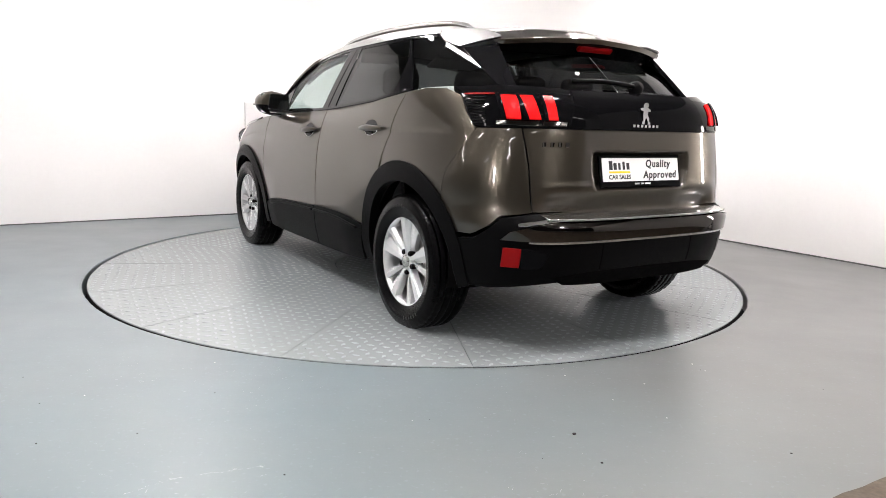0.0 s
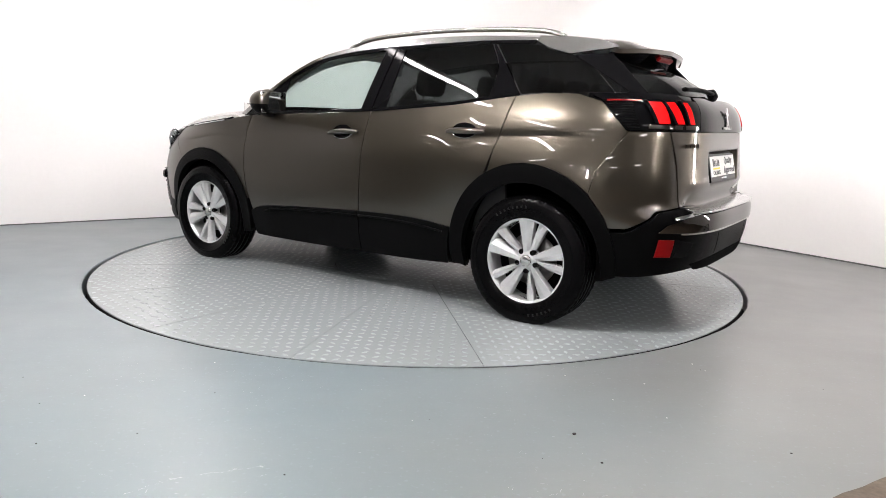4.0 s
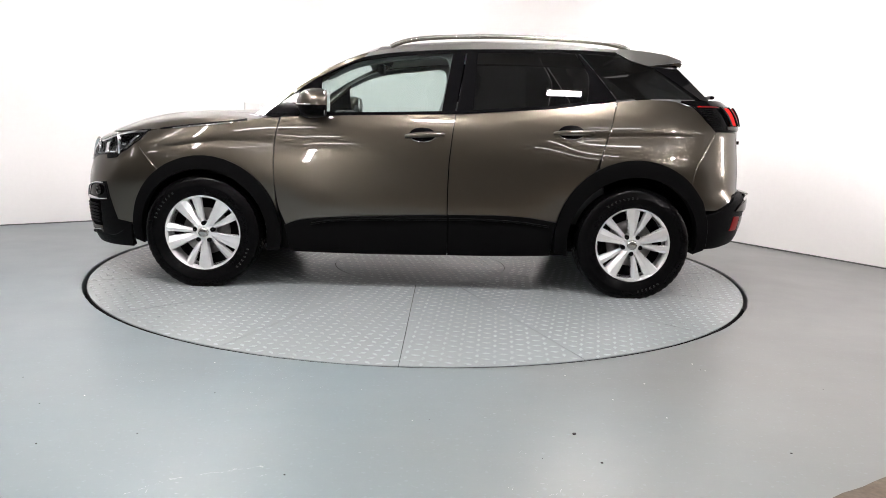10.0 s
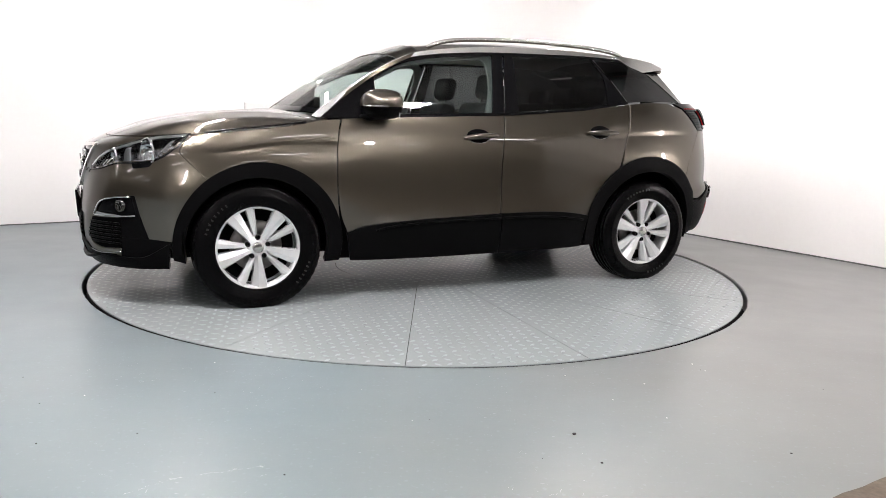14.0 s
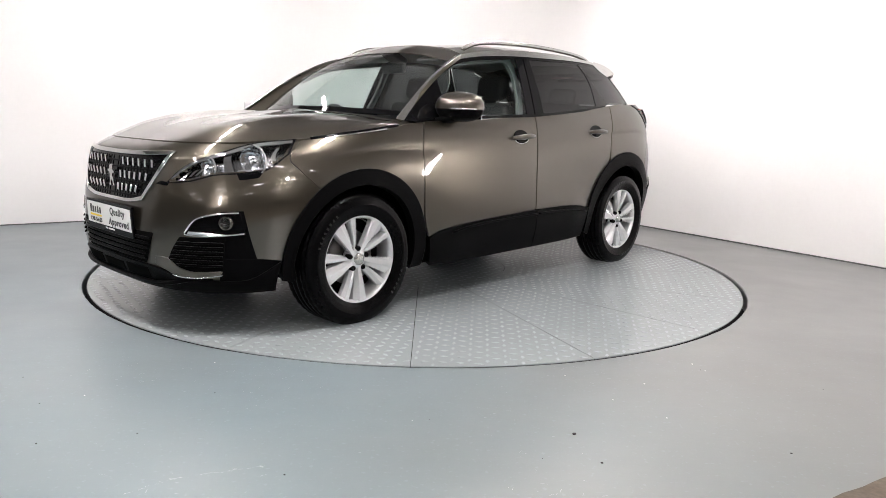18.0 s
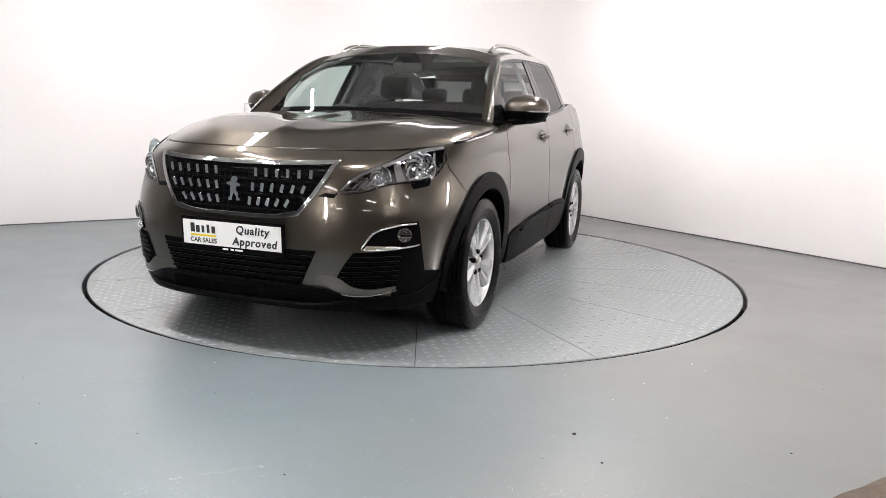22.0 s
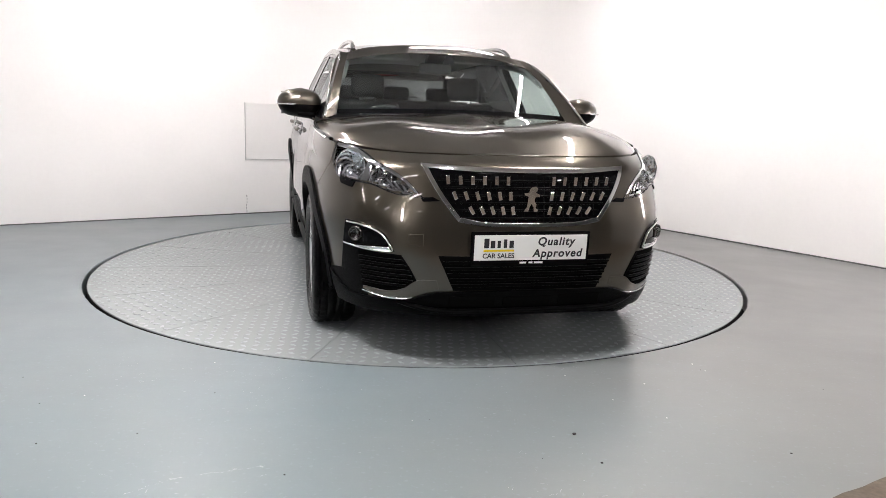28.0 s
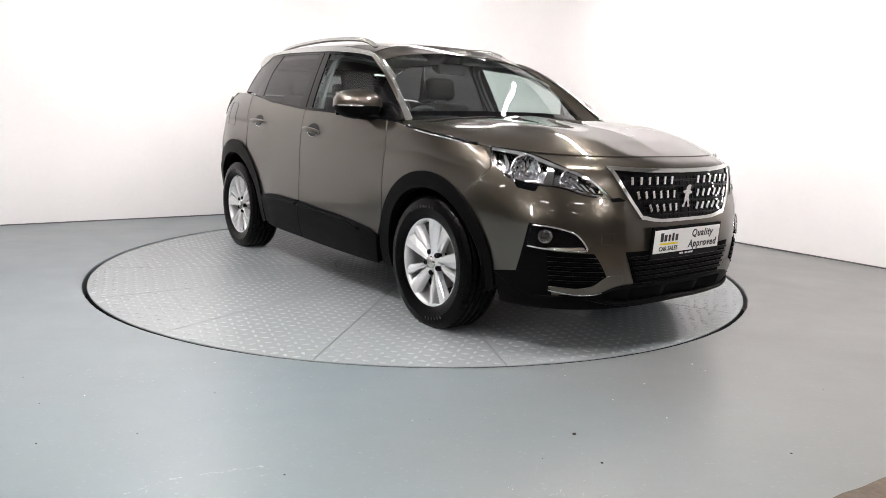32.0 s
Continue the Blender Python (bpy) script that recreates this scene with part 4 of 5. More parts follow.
def cut_opening(ob, loop):
    """Take away the panel's faces that lie wholly within a loop of skin places, on both sides."""
    bm = bmesh.new()
    bm.from_mesh(ob.data)
    inside = {}
    for v in bm.verts:
        x, y, z = v.co.x, abs(v.co.y), v.co.z
        g = math.atan2(y / flank(x, z), max((x - 1) / nose_len(z), 1e-6)) / (math.pi / 2)
        hit = False
        for (g0, z0), (g1, z1) in zip(loop, np.roll(loop, -1, 0)):
            if (z0 > z) != (z1 > z) and g < g0 + (z - z0) / (z1 - z0) * (g1 - g0):
                hit = not hit
        inside[v] = hit
    bmesh.ops.delete(bm, geom=[f for f in bm.faces if all(inside[v] for v in f.verts)], context="FACES")
    bm.to_mesh(ob.data)
    bm.free()


cut_opening(front_bumper, HL_LOOP)
HL_ENDS = [HL_LOW[0], HL_HIGH[0]], [HL_LOW[-1], HL_HIGH[-1]]
lamps = both("head_lamp", body_net(HL_LOW, HL_HIGH, *HL_ENDS, 34, 12), LAMP_BACK, car, 0, -.050, (1, 1, 0), "clear head lamp with chrome reflectors and a black border")
for s, lamp in zip((1, -1), lamps):
    m = np.array([1, s, 1])

    def lamp_net(name, low, high, mat, lift, nu=12, nv=8, label="", depth=.008):
        g = body_net(low, high, [low[0], high[0]], [low[-1], high[-1]], nu, nv)
        part(name, sheet(name, g * m, mat, depth, lift, (1, s, 0)), lamp, label)

    whole = body_net(HL_LOW, HL_HIGH, *HL_ENDS, 34, 12)
    n = grid_normals(whole)
    n = n if n[..., 0].mean() > 0 else -n
    # side walls of the housing and a dark border under the lens
    ring = [(i, 0) for i in range(34)] + [(33, j) for j in range(1, 12)] + [(i, 11) for i in range(32, -1, -1)] + [(0, j) for j in range(10, -1, -1)]
    wall = np.array([[whole[i, j] + n[i, j] * d for d in (.004, -.025, -.050)] for i, j in ring])
    part("housing_wall", sheet("housing_wall", wall * m, LAMP_BLACK, 0, 0, (1, s, 0)), lamp)
    inset = [(min(max(i, 1), 32), min(max(j, 1), 10)) for i, j in ring]
    border = np.array([[whole[i, j] + n[i, j] * .003, whole[p, q] * .8 + whole[i, j] * .2 + n[i, j] * .003] for (i, j), (p, q) in zip(ring, inset)])
    part("lamp_border", sheet("lamp_border", border * m, LAMP_BLACK, 0, 0, (1, s, 0)), lamp)
    lamp_net("running_light", [F(.498, .768), F(.548, .816), F(.603, .851), F(.664, .879), S(1.85, .924), S(1.70, .944)], [F(.490, .768), F(.537, .820), F(.593, .859), F(.655, .888), S(1.85, .935), S(1.69, .955)], CHROME, .0045, 34, 3, "bright chrome brow strip")

    def bowl(at, lift, r, deep, turn, squash=1.0, facets=18):
        """A faceted reflector bowl with its bulb, facing forwards."""
        rows = [(r * k, deep * k * k) for k in (.16, .36, .56, .76, .9, 1.0)] + [(r * 1.07, deep), (r * 1.09, deep * .8)]
        me = lathe("reflector", rows, BOWL, facets, "z", False)
        for i, v in enumerate(me.vertices):
            v.co.z += .003 * (((i // len(rows)) + (i % len(rows))) % 2)
            v.co.y *= squash
        p = skin_at(*at, lift) * m
        aim = Matrix.Translation(p) @ pose(0, 0, 0, 0, 0, turn * s) @ pose(0, 0, 0, 0, 90, 0) @ pose(0, 0, -deep)
        part("reflector", turned(me, aim), lamp, "faceted chrome reflector")
        part("bulb", turned(lathe("bulb", [(.001, .030), (r * .12, .028), (r * .16, .018), (r * .17, -.002)], CHROME, 14, "z"), aim), lamp)

    bowl(S(1.895, .862), -.008, .072, .040, 24, .93)
    bowl(F(.634, .824), -.010, .052, .034, 14, .85)
    lamp_net("reflector_rim", [S(2.012, .803), S(1.978, .803)], [S(1.990, .886), S(1.962, .894)], CHROME, -.008, 3, 8, "chrome divider")
    lamp_net("reflector_rim", [S(1.815, .848), S(1.795, .856)], [S(1.765, .932), S(1.748, .937)], CHROME, -.012, 3, 8)
    lamp_net("reflector_rim", [F(.505, .758), F(.58, .768), F(.655, .796)], [F(.508, .763), F(.58, .774), F(.652, .803)], CHROME, -.006, 14, 3)
    for y, z, lean in ((.535, .775, .030), (.562, .782, .034), (.588, .790, .036)):
        lamp_net("reflector_fin", [F(y, z), F(y + .010, z + .002)], [F(y + lean * .6, z + .030), F(y + lean * .6 + .012, z + .034)], CHROME, -.016, 3, 5)
    lamp_net("reflector_shelf", [S(1.965, .806), S(1.885, .812), S(1.82, .842)], [S(1.960, .818), S(1.885, .823), S(1.826, .850)], BOWL, -.008, 12, 3)
    part("lens", sheet("lens", whole * m, LENS, 0, .006, (1, s, 0)), lamp, "clear plastic lens")
    notch = body_net([S(1.960, .772), S(1.885, .784)], [S(1.965, .801), S(1.855, .818)], [S(1.960, .772), S(1.965, .801)], [S(1.885, .784), S(1.855, .818)], 6, 4)
    part("lamp_foot", sheet("lamp_foot", notch * m, GLOSS_BLACK, .02, .006, (1, s, 0)), lamp)
    inner = body_net([F(.40, .738), F(.47, .734)], [F(.43, .752), F(.478, .748)], [F(.40, .738), F(.43, .752)], [F(.47, .734), F(.478, .748)], 5, 3)
    part("lamp_foot", sheet("lamp_foot", inner * m, GLOSS_BLACK, .02, .003, (1, s, 0)), lamp)

# lower air intake and outer inserts
intake = across("lower_intake", body_net([F(0, .352), F(.2, .352), F(.335, .350)], [F(0, .500), F(.2, .500), F(.405, .502)], [F(0, .352), F(0, .500)], [F(.335, .350), F(.405, .502)], 20, 8), SHADOW_BLACK, car, .03, .004, (1, 0, 0), "black slatted lower air intake")
for z in (.375, .400, .425, .450, .475):
    across("intake_slat", np.array([[skin_at(*F(y, z + h), .013) for h in (-.005, 0, .004)] for y in np.linspace(0, .335 + (z - .352) * .42, 14)]), PLASTIC, intake, .01, 0, (1, 0, 0))
part("sensor_block", box_mesh("sensor_block", .03, .145, .10, GLOSS_BLACK, .006), intake, at=pose(2.238, 0, .43))
FOG_LOW, FOG_HIGH = [F(.588, .512), F(.66, .514), S(2.03, .518), S(1.955, .524)], [F(.592, .525), F(.635, .590), S(2.055, .614), S(1.975, .620)]
fogs = both("fog_lamp_bezel", body_net(FOG_LOW, FOG_HIGH, [FOG_LOW[0], FOG_HIGH[0]], [FOG_LOW[-1], FOG_HIGH[-1]], 18, 8), GLOSS_BLACK, car, .03, .005, (1, 1, 0), "black fog lamp bezel with a chrome surround")
INS_LOW, INS_HIGH = [F(.495, .390), F(.535, .352), F(.58, .334), S(2.03, .342)], [F(.560, .498), F(.64, .500), S(2.03, .506)]
inserts = both("corner_intake", body_net(INS_LOW, INS_HIGH, [INS_LOW[0], F(.522, .440), INS_HIGH[0]], [INS_LOW[-1], INS_HIGH[-1]], 16, 10), SHADOW_BLACK, car, .03, .005, (1, 1, 0), "black slatted corner intake")
for s, fog, ins in zip((1, -1), fogs, inserts):
    m = np.array([1, s, 1])
    rim = line_on_skin([S(1.958, .524), S(2.03, .517), F(.66, .513), F(.592, .514), F(.598, .535), F(.638, .590), S(2.055, .616), S(1.98, .622)], 40, .012)
    part("chrome_surround", tube_mesh("chrome_surround", rim * m, .0046, CHROME, 8), fog, "polished chrome surround")
    lip = body_net([F(.595, .512), F(.66, .513), S(2.03, .517)], [F(.607, .530), F(.66, .526), S(2.03, .521)], [F(.595, .512), F(.607, .530)], [S(2.03, .517), S(2.03, .521)], 10, 3)
    part("chrome_surround", sheet("chrome_surround", lip * m, CHROME, .008, .012, (1, s, 0)), fog)
    eye = skin_at(*S(2.026, .574), .004) * m
    aim = Matrix.Translation(eye) @ pose(0, 0, 0, 0, 0, 35 * s) @ pose(0, 0, 0, 0, 90, 0)
    part("fog_lamp", turned(lathe("fog_lamp", [(.001, .004), (.015, .006), (.023, .011), (.028, .016), (.032, .016), (.034, .0)], BLACK_CHROME, 28, "z"), aim), fog, "round chrome fog lamp")
    part("fog_lens", turned(lathe("fog_lens", [(.001, .020), (.017, .018), (.028, .014)], LENS, 28, "z"), aim), fog)
    for k, z in enumerate((.366, .388, .410, .432, .454, .476)):
        ya = max(.508, .502 + (z - .39) * .56) if z > .38 else .535
        g0, g1 = F(ya, z)[0], S(2.036, z)[0]
        rows = np.array([[skin_at(g, z + h, .013) for h in (-.0035, 0, .003)] for g in np.linspace(g0, g1, 12)])
        part("intake_slat", sheet("intake_slat", rows * m, PLASTIC, .01, 0, (1, s, 0)), ins)
    edge_line = line_on_skin([F(.425, .352), F(.47, .330), F(.53, .309), F(.61, .306), S(2.03, .322)], 20, .013)
    part("lip_strip", tube_mesh("lip_strip", edge_line[6:] * m, .003, SATIN, 8), ins, "thin satin strip")
    fin = body_net([F(.40, .352), F(.45, .338), F(.53, .311), F(.61, .308), S(2.03, .325)], [F(.41, .392), F(.49, .388), F(.545, .348), F(.61, .330), S(2.03, .336)], [F(.40, .352), F(.41, .392)], [S(2.03, .325), S(2.03, .336)], 20, 6)
    for i in range(20):
        for j in range(6):
            fin[i, j] += np.array([.9, .4, 0]) * .011 * ease(i, 0, 9)
    part("bumper_fin", sheet("bumper_fin", fin * m, PAINT, .012, .0008, (1, s, 0)), car, "bronze painted fin under the corner intake")
both("corner_cladding", body_net([S(2.03, .40), S(1.90, .397)], [S(2.045, .624), S(1.962, .628)], [S(2.03, .40), S(2.045, .624)], [S(1.90, .397), S(1.962, .628)], 8, 10), PLASTIC, car, .02, .003, (1, 1, 0), "black plastic corner cladding")
both("corner_cladding", body_net([S(2.03, .255), S(1.90, .255), S(1.80, .27)], [S(2.03, .398), S(1.90, .394), S(1.785, .379)], [S(2.03, .255), S(2.03, .398)], [S(1.80, .27), S(1.785, .379)], 12, 8), PLASTIC, car, .02, .004, (1, 1, 0), "black plastic corner cladding")
part("tow_cover", sheet("tow_cover", body_net([F(.47, .545), F(.53, .545)], [F(.47, .592), F(.53, .592)], [F(.47, .545), F(.47, .592)], [F(.53, .545), F(.53, .592)], 5, 5) * MIRROR, PAINT, .004, .0025, (1, 0, 0)), car)
for y0, y1, z0, z1 in ((-.11, .11, .280, .322), (.15, .35, .282, .328), (-.35, -.15, .282, .328)):
    g = np.array([[skin_at(*F(abs(y), z), .0155) * np.array([1, 1 if y >= 0 else -1, 1]) for z in np.linspace(z0, z1, 4)] for y in np.linspace(y0, y1, 10)])
    part("lip_slot", sheet("lip_slot", g, SHADOW_BLACK, .006, 0, (1, 0, 0)), car)
lip_line = [skin_at(*F(y, .262 + .030 * ease(y, .35, .66)), .020 - .034 * ease(y, .42, .66)) for y in np.linspace(0, .66, 20)]
lip_line = [p * MIRROR for p in lip_line[:0:-1]] + lip_line
part("lip_blade", tube_mesh("lip_blade", lip_line, .016, PLASTIC, 8, .7), car, "black lower lip blade")


# ---- number plates: dealer plates with words ----
def number_plate(m, parent):
    holder = part("plate_holder", turned(box_mesh("plate_holder", .548, .156, .012, GLOSS_BLACK, .005), m), parent, "white dealer plate in a black holder")
    put = lambda name, me, dx, dy, dz: part(name, turned(me, m @ Matrix.Translation((dx, dy, dz))), holder)
    put("plate", box_mesh("plate", .52, .112, .004, PLATE_WHITE, .0015), 0, .008, .008)
    put("lettering", letters("Quality", .050, INK, spread=1.16, lean=.16, bold=.026), .112, .034, .0106)
    put("lettering", letters("Approved", .050, INK, spread=1.16, lean=.16, bold=.026), .122, -.019, .0106)
    put("lettering", letters("CAR SALES", .030, INK), -.150, -.028, .0106)
    put("yellow_bar", box_mesh("yellow_bar", .138, .009, .001, YELLOW, 0), -.150, -.004, .0106)
    for k, (w, h) in enumerate(((.028, .042), (.025, .032), (.018, .032), (.018, .038), (.024, .032))):
        put("word_bar", box_mesh("word_bar", w * .8, h, .001, INK, 0), -.206 + k * .0282, .008 + h / 2, .0106)
    for k, w in enumerate((.030, .018, .040)):
        put("small_word_bar", box_mesh("small_word_bar", w, .008, .001, PLATE_WHITE, 0), -.035 + k * .036, -.060, .0068)


number_plate(Matrix.Translation((2.262, 0, .536)) @ pose(0, 0, 0, 0, 3, 0) @ FRONTWARD, car)

# ---- tail ----
for s, lamp in zip((1, -1), TAIL_LAMPS):
    m = np.array([1, s, 1])
    for (b0, b1), (t0, t1) in (((.706, .660), (.698, .652)), ((.630, .586), (.642, .597)), ((.556, .513), (.560, .518))):
        low, high = [R(b0, 1.092), R(b1, 1.092)], [R(t0, 1.192), R(t1, 1.192)]
        g = body_net(low, high, [low[0], high[0]], [low[1], high[1]], 7, 8)
        part("red_claw", sheet("red_claw", g * m, RED, .012, .014, (-1, s * .6, 0)), lamp, "glowing red claw")
        g2 = body_net([R(b0 + .012, 1.088), R(b0 + .002, 1.088)], [R(t0 + .012, 1.196), R(t0 + .002, 1.196)], [R(b0 + .012, 1.088), R(t0 + .012, 1.196)], [R(b0 + .002, 1.088), R(t0 + .002, 1.196)], 3, 8)
        part("claw_fin", sheet("claw_fin", g2 * m, GLOSS_BLACK, .012, .022, (-1, s * .6, 0)), lamp)
    for (b0, b1) in ((.74, .60), (.58, .475)):
        low, high = [R(b0, 1.066), R(b1, 1.066)], [R(b0 - .005, 1.084), R(b1 - .006, 1.084)]
        part("reversing_lens", sheet("reversing_lens", body_net(low, high, [low[0], high[0]], [low[1], high[1]], 8, 3) * m, BLACK_CHROME, .008, .010, (-1, s * .6, 0)), lamp, "clear reversing lens")
    for k in range(10):
        z = 1.072 + k * .0125
        x0 = -1.80 + (z - 1.06) * .85
        g = np.array([[skin_at(*S(x, z + h), .008) for h in (-.002, .002)] for x in np.linspace(x0 - .012, -1.875 + (z - 1.06) * .45, 8)])
        part("lamp_rib", sheet("lamp_rib", g * m, PLASTIC, .004, 0, (-.5, s, 0)), lamp)
    g = body_net([S(-1.70, 1.196), S(-1.85, 1.198)], [S(-1.70, 1.202), S(-1.85, 1.203)], [S(-1.70, 1.196), S(-1.70, 1.202)], [S(-1.85, 1.198), S(-1.85, 1.203)], 8, 2)
    part("red_strip", sheet("red_strip", g * m, RED_LENS, .004, .010, (-.5, s, 0)), lamp)
    low, high = [S(-1.988, .432), S(-2.048, .432)], [S(-2.006, .520), S(-2.064, .518)]
    refl = body_net(low, high, [low[0], high[0]], [low[1], high[1]], 6, 6)
    part("rear_reflector", sheet("rear_reflector", refl * m, RED_LENS, .015, .009, (-1, s, 0)), car, "red rear reflector")
    low, high = [S(-2.052, .428), R(.60, .430)], [S(-2.068, .521), R(.575, .50)]
    part("reflector_pocket", sheet("reflector_pocket", body_net(low, high, [low[0], high[0]], [low[1], high[1]], 8, 6) * m, GLOSS_BLACK, .01, .0085, (-1, s, 0)), car)
strip_g = body_net([R(0, .560), R(.4, .560), R(.62, .558), S(-2.0, .560)], [R(0, .640), R(.4, .640), R(.62, .628), S(-2.035, .598)], [R(0, .560), R(0, .640)], [S(-2.0, .560), S(-2.035, .598)], 34, 6)
across("bumper_strip", strip_g, BLACK_CHROME, car, .015, .020, (-1, 0, 0), "dark chrome bumper strip")
across("bumper_strip", body_net([R(0, .548), R(.4, .548), R(.66, .548)], [R(0, .556), R(.4, .556), R(.66, .555)], [R(0, .548), R(0, .556)], [R(.66, .548), R(.66, .555)], 26, 3), SATIN, car, .01, .016, (-1, 0, 0))
across("strip_edge", np.array([[skin_at(*R(y, z + h), .024) for h in (-.004, 0, .004)] for y, z in zip(np.linspace(0, .70, 26), [.640] * 20 + [.638, .636, .633, .630, .627, .624])]), CHROME, car, .01, 0, (-1, 0, 0), "polished upper edge of the bumper strip")
across("bumper_step", np.array([[skin(*R(y, .665)) + np.array([-.01 - .055 * t, 0, .008 - .012 * max(t, 0)]) for t in (-1.3, 0, .5, 1)] for y in np.linspace(0, .60, 14)]), SATIN, car, .010, 0, (0, 0, 1), "silver upper edge of the bumper")
across("rear_valance", body_net([R(0, .345), R(.3, .345), R(.48, .350)], [R(0, .41), R(.34, .405), R(.55, .385)], [R(0, .345), R(0, .41)], [R(.48, .350), R(.55, .385)], 18, 5), SHADOW_BLACK, car, .03, .010, (-1, 0, 0))
for y in (-.30, .30):
    g = np.array([[skin_at(*R(abs(y) + d, z), .0075) * np.array([1, 1 if y > 0 else -1, 1]) for z in np.linspace(.42, .54, 6)] for d in (-.002, .002)])
    part("valance_seam", sheet("valance_seam", g, SHADOW_BLACK, .003, 0, (-1, 0, 0)), car)
number_plate(Matrix.Translation((-2.098, 0, .862)) @ pose(0, 0, 0, 0, 12, 0) @ REARWARD, tailgate)
part("badge", turned(badge_mesh(.95, BADGE), REARWARD), tailgate, "chrome maker's badge", pose(-2.098, 0, 1.137, 0, 9, 0))
for k in range(7):
    part("name_bar", box_mesh("name_bar", .004, .016, .013, CHROME, .001), tailgate, at=pose(-2.108, -.078 + .026 * k, 1.078))
for k in range(4):
    p = skin_at(*R(.575 - k * .036, .985), .003)
    part("model_bar", box_mesh("model_bar", .004, .027, .022, BLACK_CHROME, .002), tailgate, at=pose(p[0], p[1], p[2], 0, 0, 12))
pts = [(-2.010, -.03, 1.262), (-1.995, .08, 1.275), (-1.978, .20, 1.280), (-1.950, .345, 1.276)]
part("wiper_blade", tube_mesh("wiper_blade", curve_at(pts, 14), .015, PLASTIC, 8, .8), car, "black rear wiper")
part("wiper_hub", turned(lathe("wiper_hub", [(.001, .045), (.026, .042), (.040, .016), (.042, 0)], PLASTIC, 20, "z"), pose(-1.985, -.03, 1.250, 0, -58, 0)), car)
part("brake_light", box_mesh("brake_light", .03, .23, .018, RED_LENS, .006), car, "high red brake light", pose(-1.722, 0, 1.455, 0, 40, 0))

# ---- flanks ----
def handle(x0, x1, z0, z1, s, door):
    """A pull handle over a scooped cup."""
    cx, cz, m = (x0 + x1) / 2 + .015, (z0 + z1) / 2, np.array([1, s, 1])
    ring = []
    for r in np.linspace(.02, 1, 6):
        ring.append([skin_at(*S(cx + r * .080 * math.cos(a), cz + r * .042 * math.sin(a) + .006), .0035) for a in np.linspace(0, 2 * math.pi, 25)])
    part("handle_cup", sheet("handle_cup", np.array(ring) * m, GLOSS_BLACK, 0, 0, (0, s, 0)), door)
    bar = []
    for t in np.linspace(0, 1, 15):
        x, z = x0 + (x1 - x0) * t, z0 + (z1 - z0) * t
        p = skin_at(*S(x, z), .012 + .026 * math.sin(math.pi * t) ** .6)
        w = .005 + .0125 * math.sin(math.pi * min(max(t * .95 + .03, 0), 1)) ** .5
        bar.append([p + np.array([0, dy * .010, dz * w]) for dy, dz in ((-1.6, -.9), (-.3, -1), (.7, -.55), (1, 0), (.8, .55), (-.2, 1), (-1.6, .9))])
    part("handle", sheet("handle", np.array(bar) * m, PAINT, 0, 0, (0, s, 0)), door, "body-coloured pull handle")
    rim = np.array([skin_at(*S(cx + .082 * math.cos(a), cz + .006 + .044 * math.sin(a)), .004) for a in np.linspace(math.pi * 1.05, math.pi * 1.95, 16)])
    part("handle_rim", tube_mesh("handle_rim", rim * m, .0022, CHROME, 6), door)


for s, fd, rd in ((1, door_l, rdoor_l), (-1, door_r, rdoor_r)):
    handle(.098, -.142, .968, .985, s, fd)
    handle(-.803, -1.054, 1.012, 1.022, s, rd)

# silver accent between bonnet and wing, with its dark slot
slot = line_on_skin([S(1.60, .966), S(1.41, .992), S(1.20, 1.018), S(1.06, 1.038)], 24, .0)
rod("bonnet_slot", slot + np.array([0, -.004, .002]), .010, GLOSS_BLACK, car, flat=.8)
rod("bonnet_strip", (slot + np.array([0, .006, -.004]))[3:20], .0045, CHROME, car, label="slim chrome accent strip")

# raised blade along the sill cladding
for pts in ([(.66, .425), (.52, .448), (.30, .462), (.05, .470), (-.172, .474)], [(-.184, .476), (-.40, .478), (-.62, .468), (-.80, .445)]):
    line = line_on_skin([S(*q) for q in pts], 24, .018)
    rod("sill_blade", line, .010, PLASTIC, car, flat=.6)

# roof rails
rail = [(.215, .545, 1.522), (.16, .543, 1.548), (.05, .540, 1.575), (-.15, .537, 1.594), (-.5, .532, 1.608), (-.9, .522, 1.604), (-1.15, .512, 1.590), (-1.27, .506, 1.572), (-1.32, .503, 1.550)]
for s in (1, -1):
    g = np.array(curve_at(rail, 40)) * np.array([1, s, 1])
    part("roof_rail", tube_mesh("roof_rail", g, .016, SATIN, 10, .9), car, "satin silver roof rail")


# ---- door mirrors ----
def dome(name, cx, cy, cz, rx, ry, rz, z0, z1, mat, parent, s, back=.55, label=""):
    """A slice of a rounded shell between two heights (as parts of rz), blunt at the back."""
    rows = []
    for v in np.linspace(z0, z1, 9):
        k = max(1 - abs(v) ** 2.2, 0) ** (1 / 2.2)
        row = []
        for a in np.linspace(0, 2 * math.pi, 33):
            c, sn = math.cos(a), math.sin(a)
            r = (abs(c) ** 2.3 + abs(sn) ** 2.3) ** (-1 / 2.3)
            x = rx * c * r * k
            x = max(x, -rx * back)
            row.append((cx + x - .03 * sn, s * (cy + ry * sn * r * k), cz + rz * v))
        rows.append(row)
    part(name, sheet(name, np.array(rows), mat, 0, 0, (0, 0, 0)), parent, label)


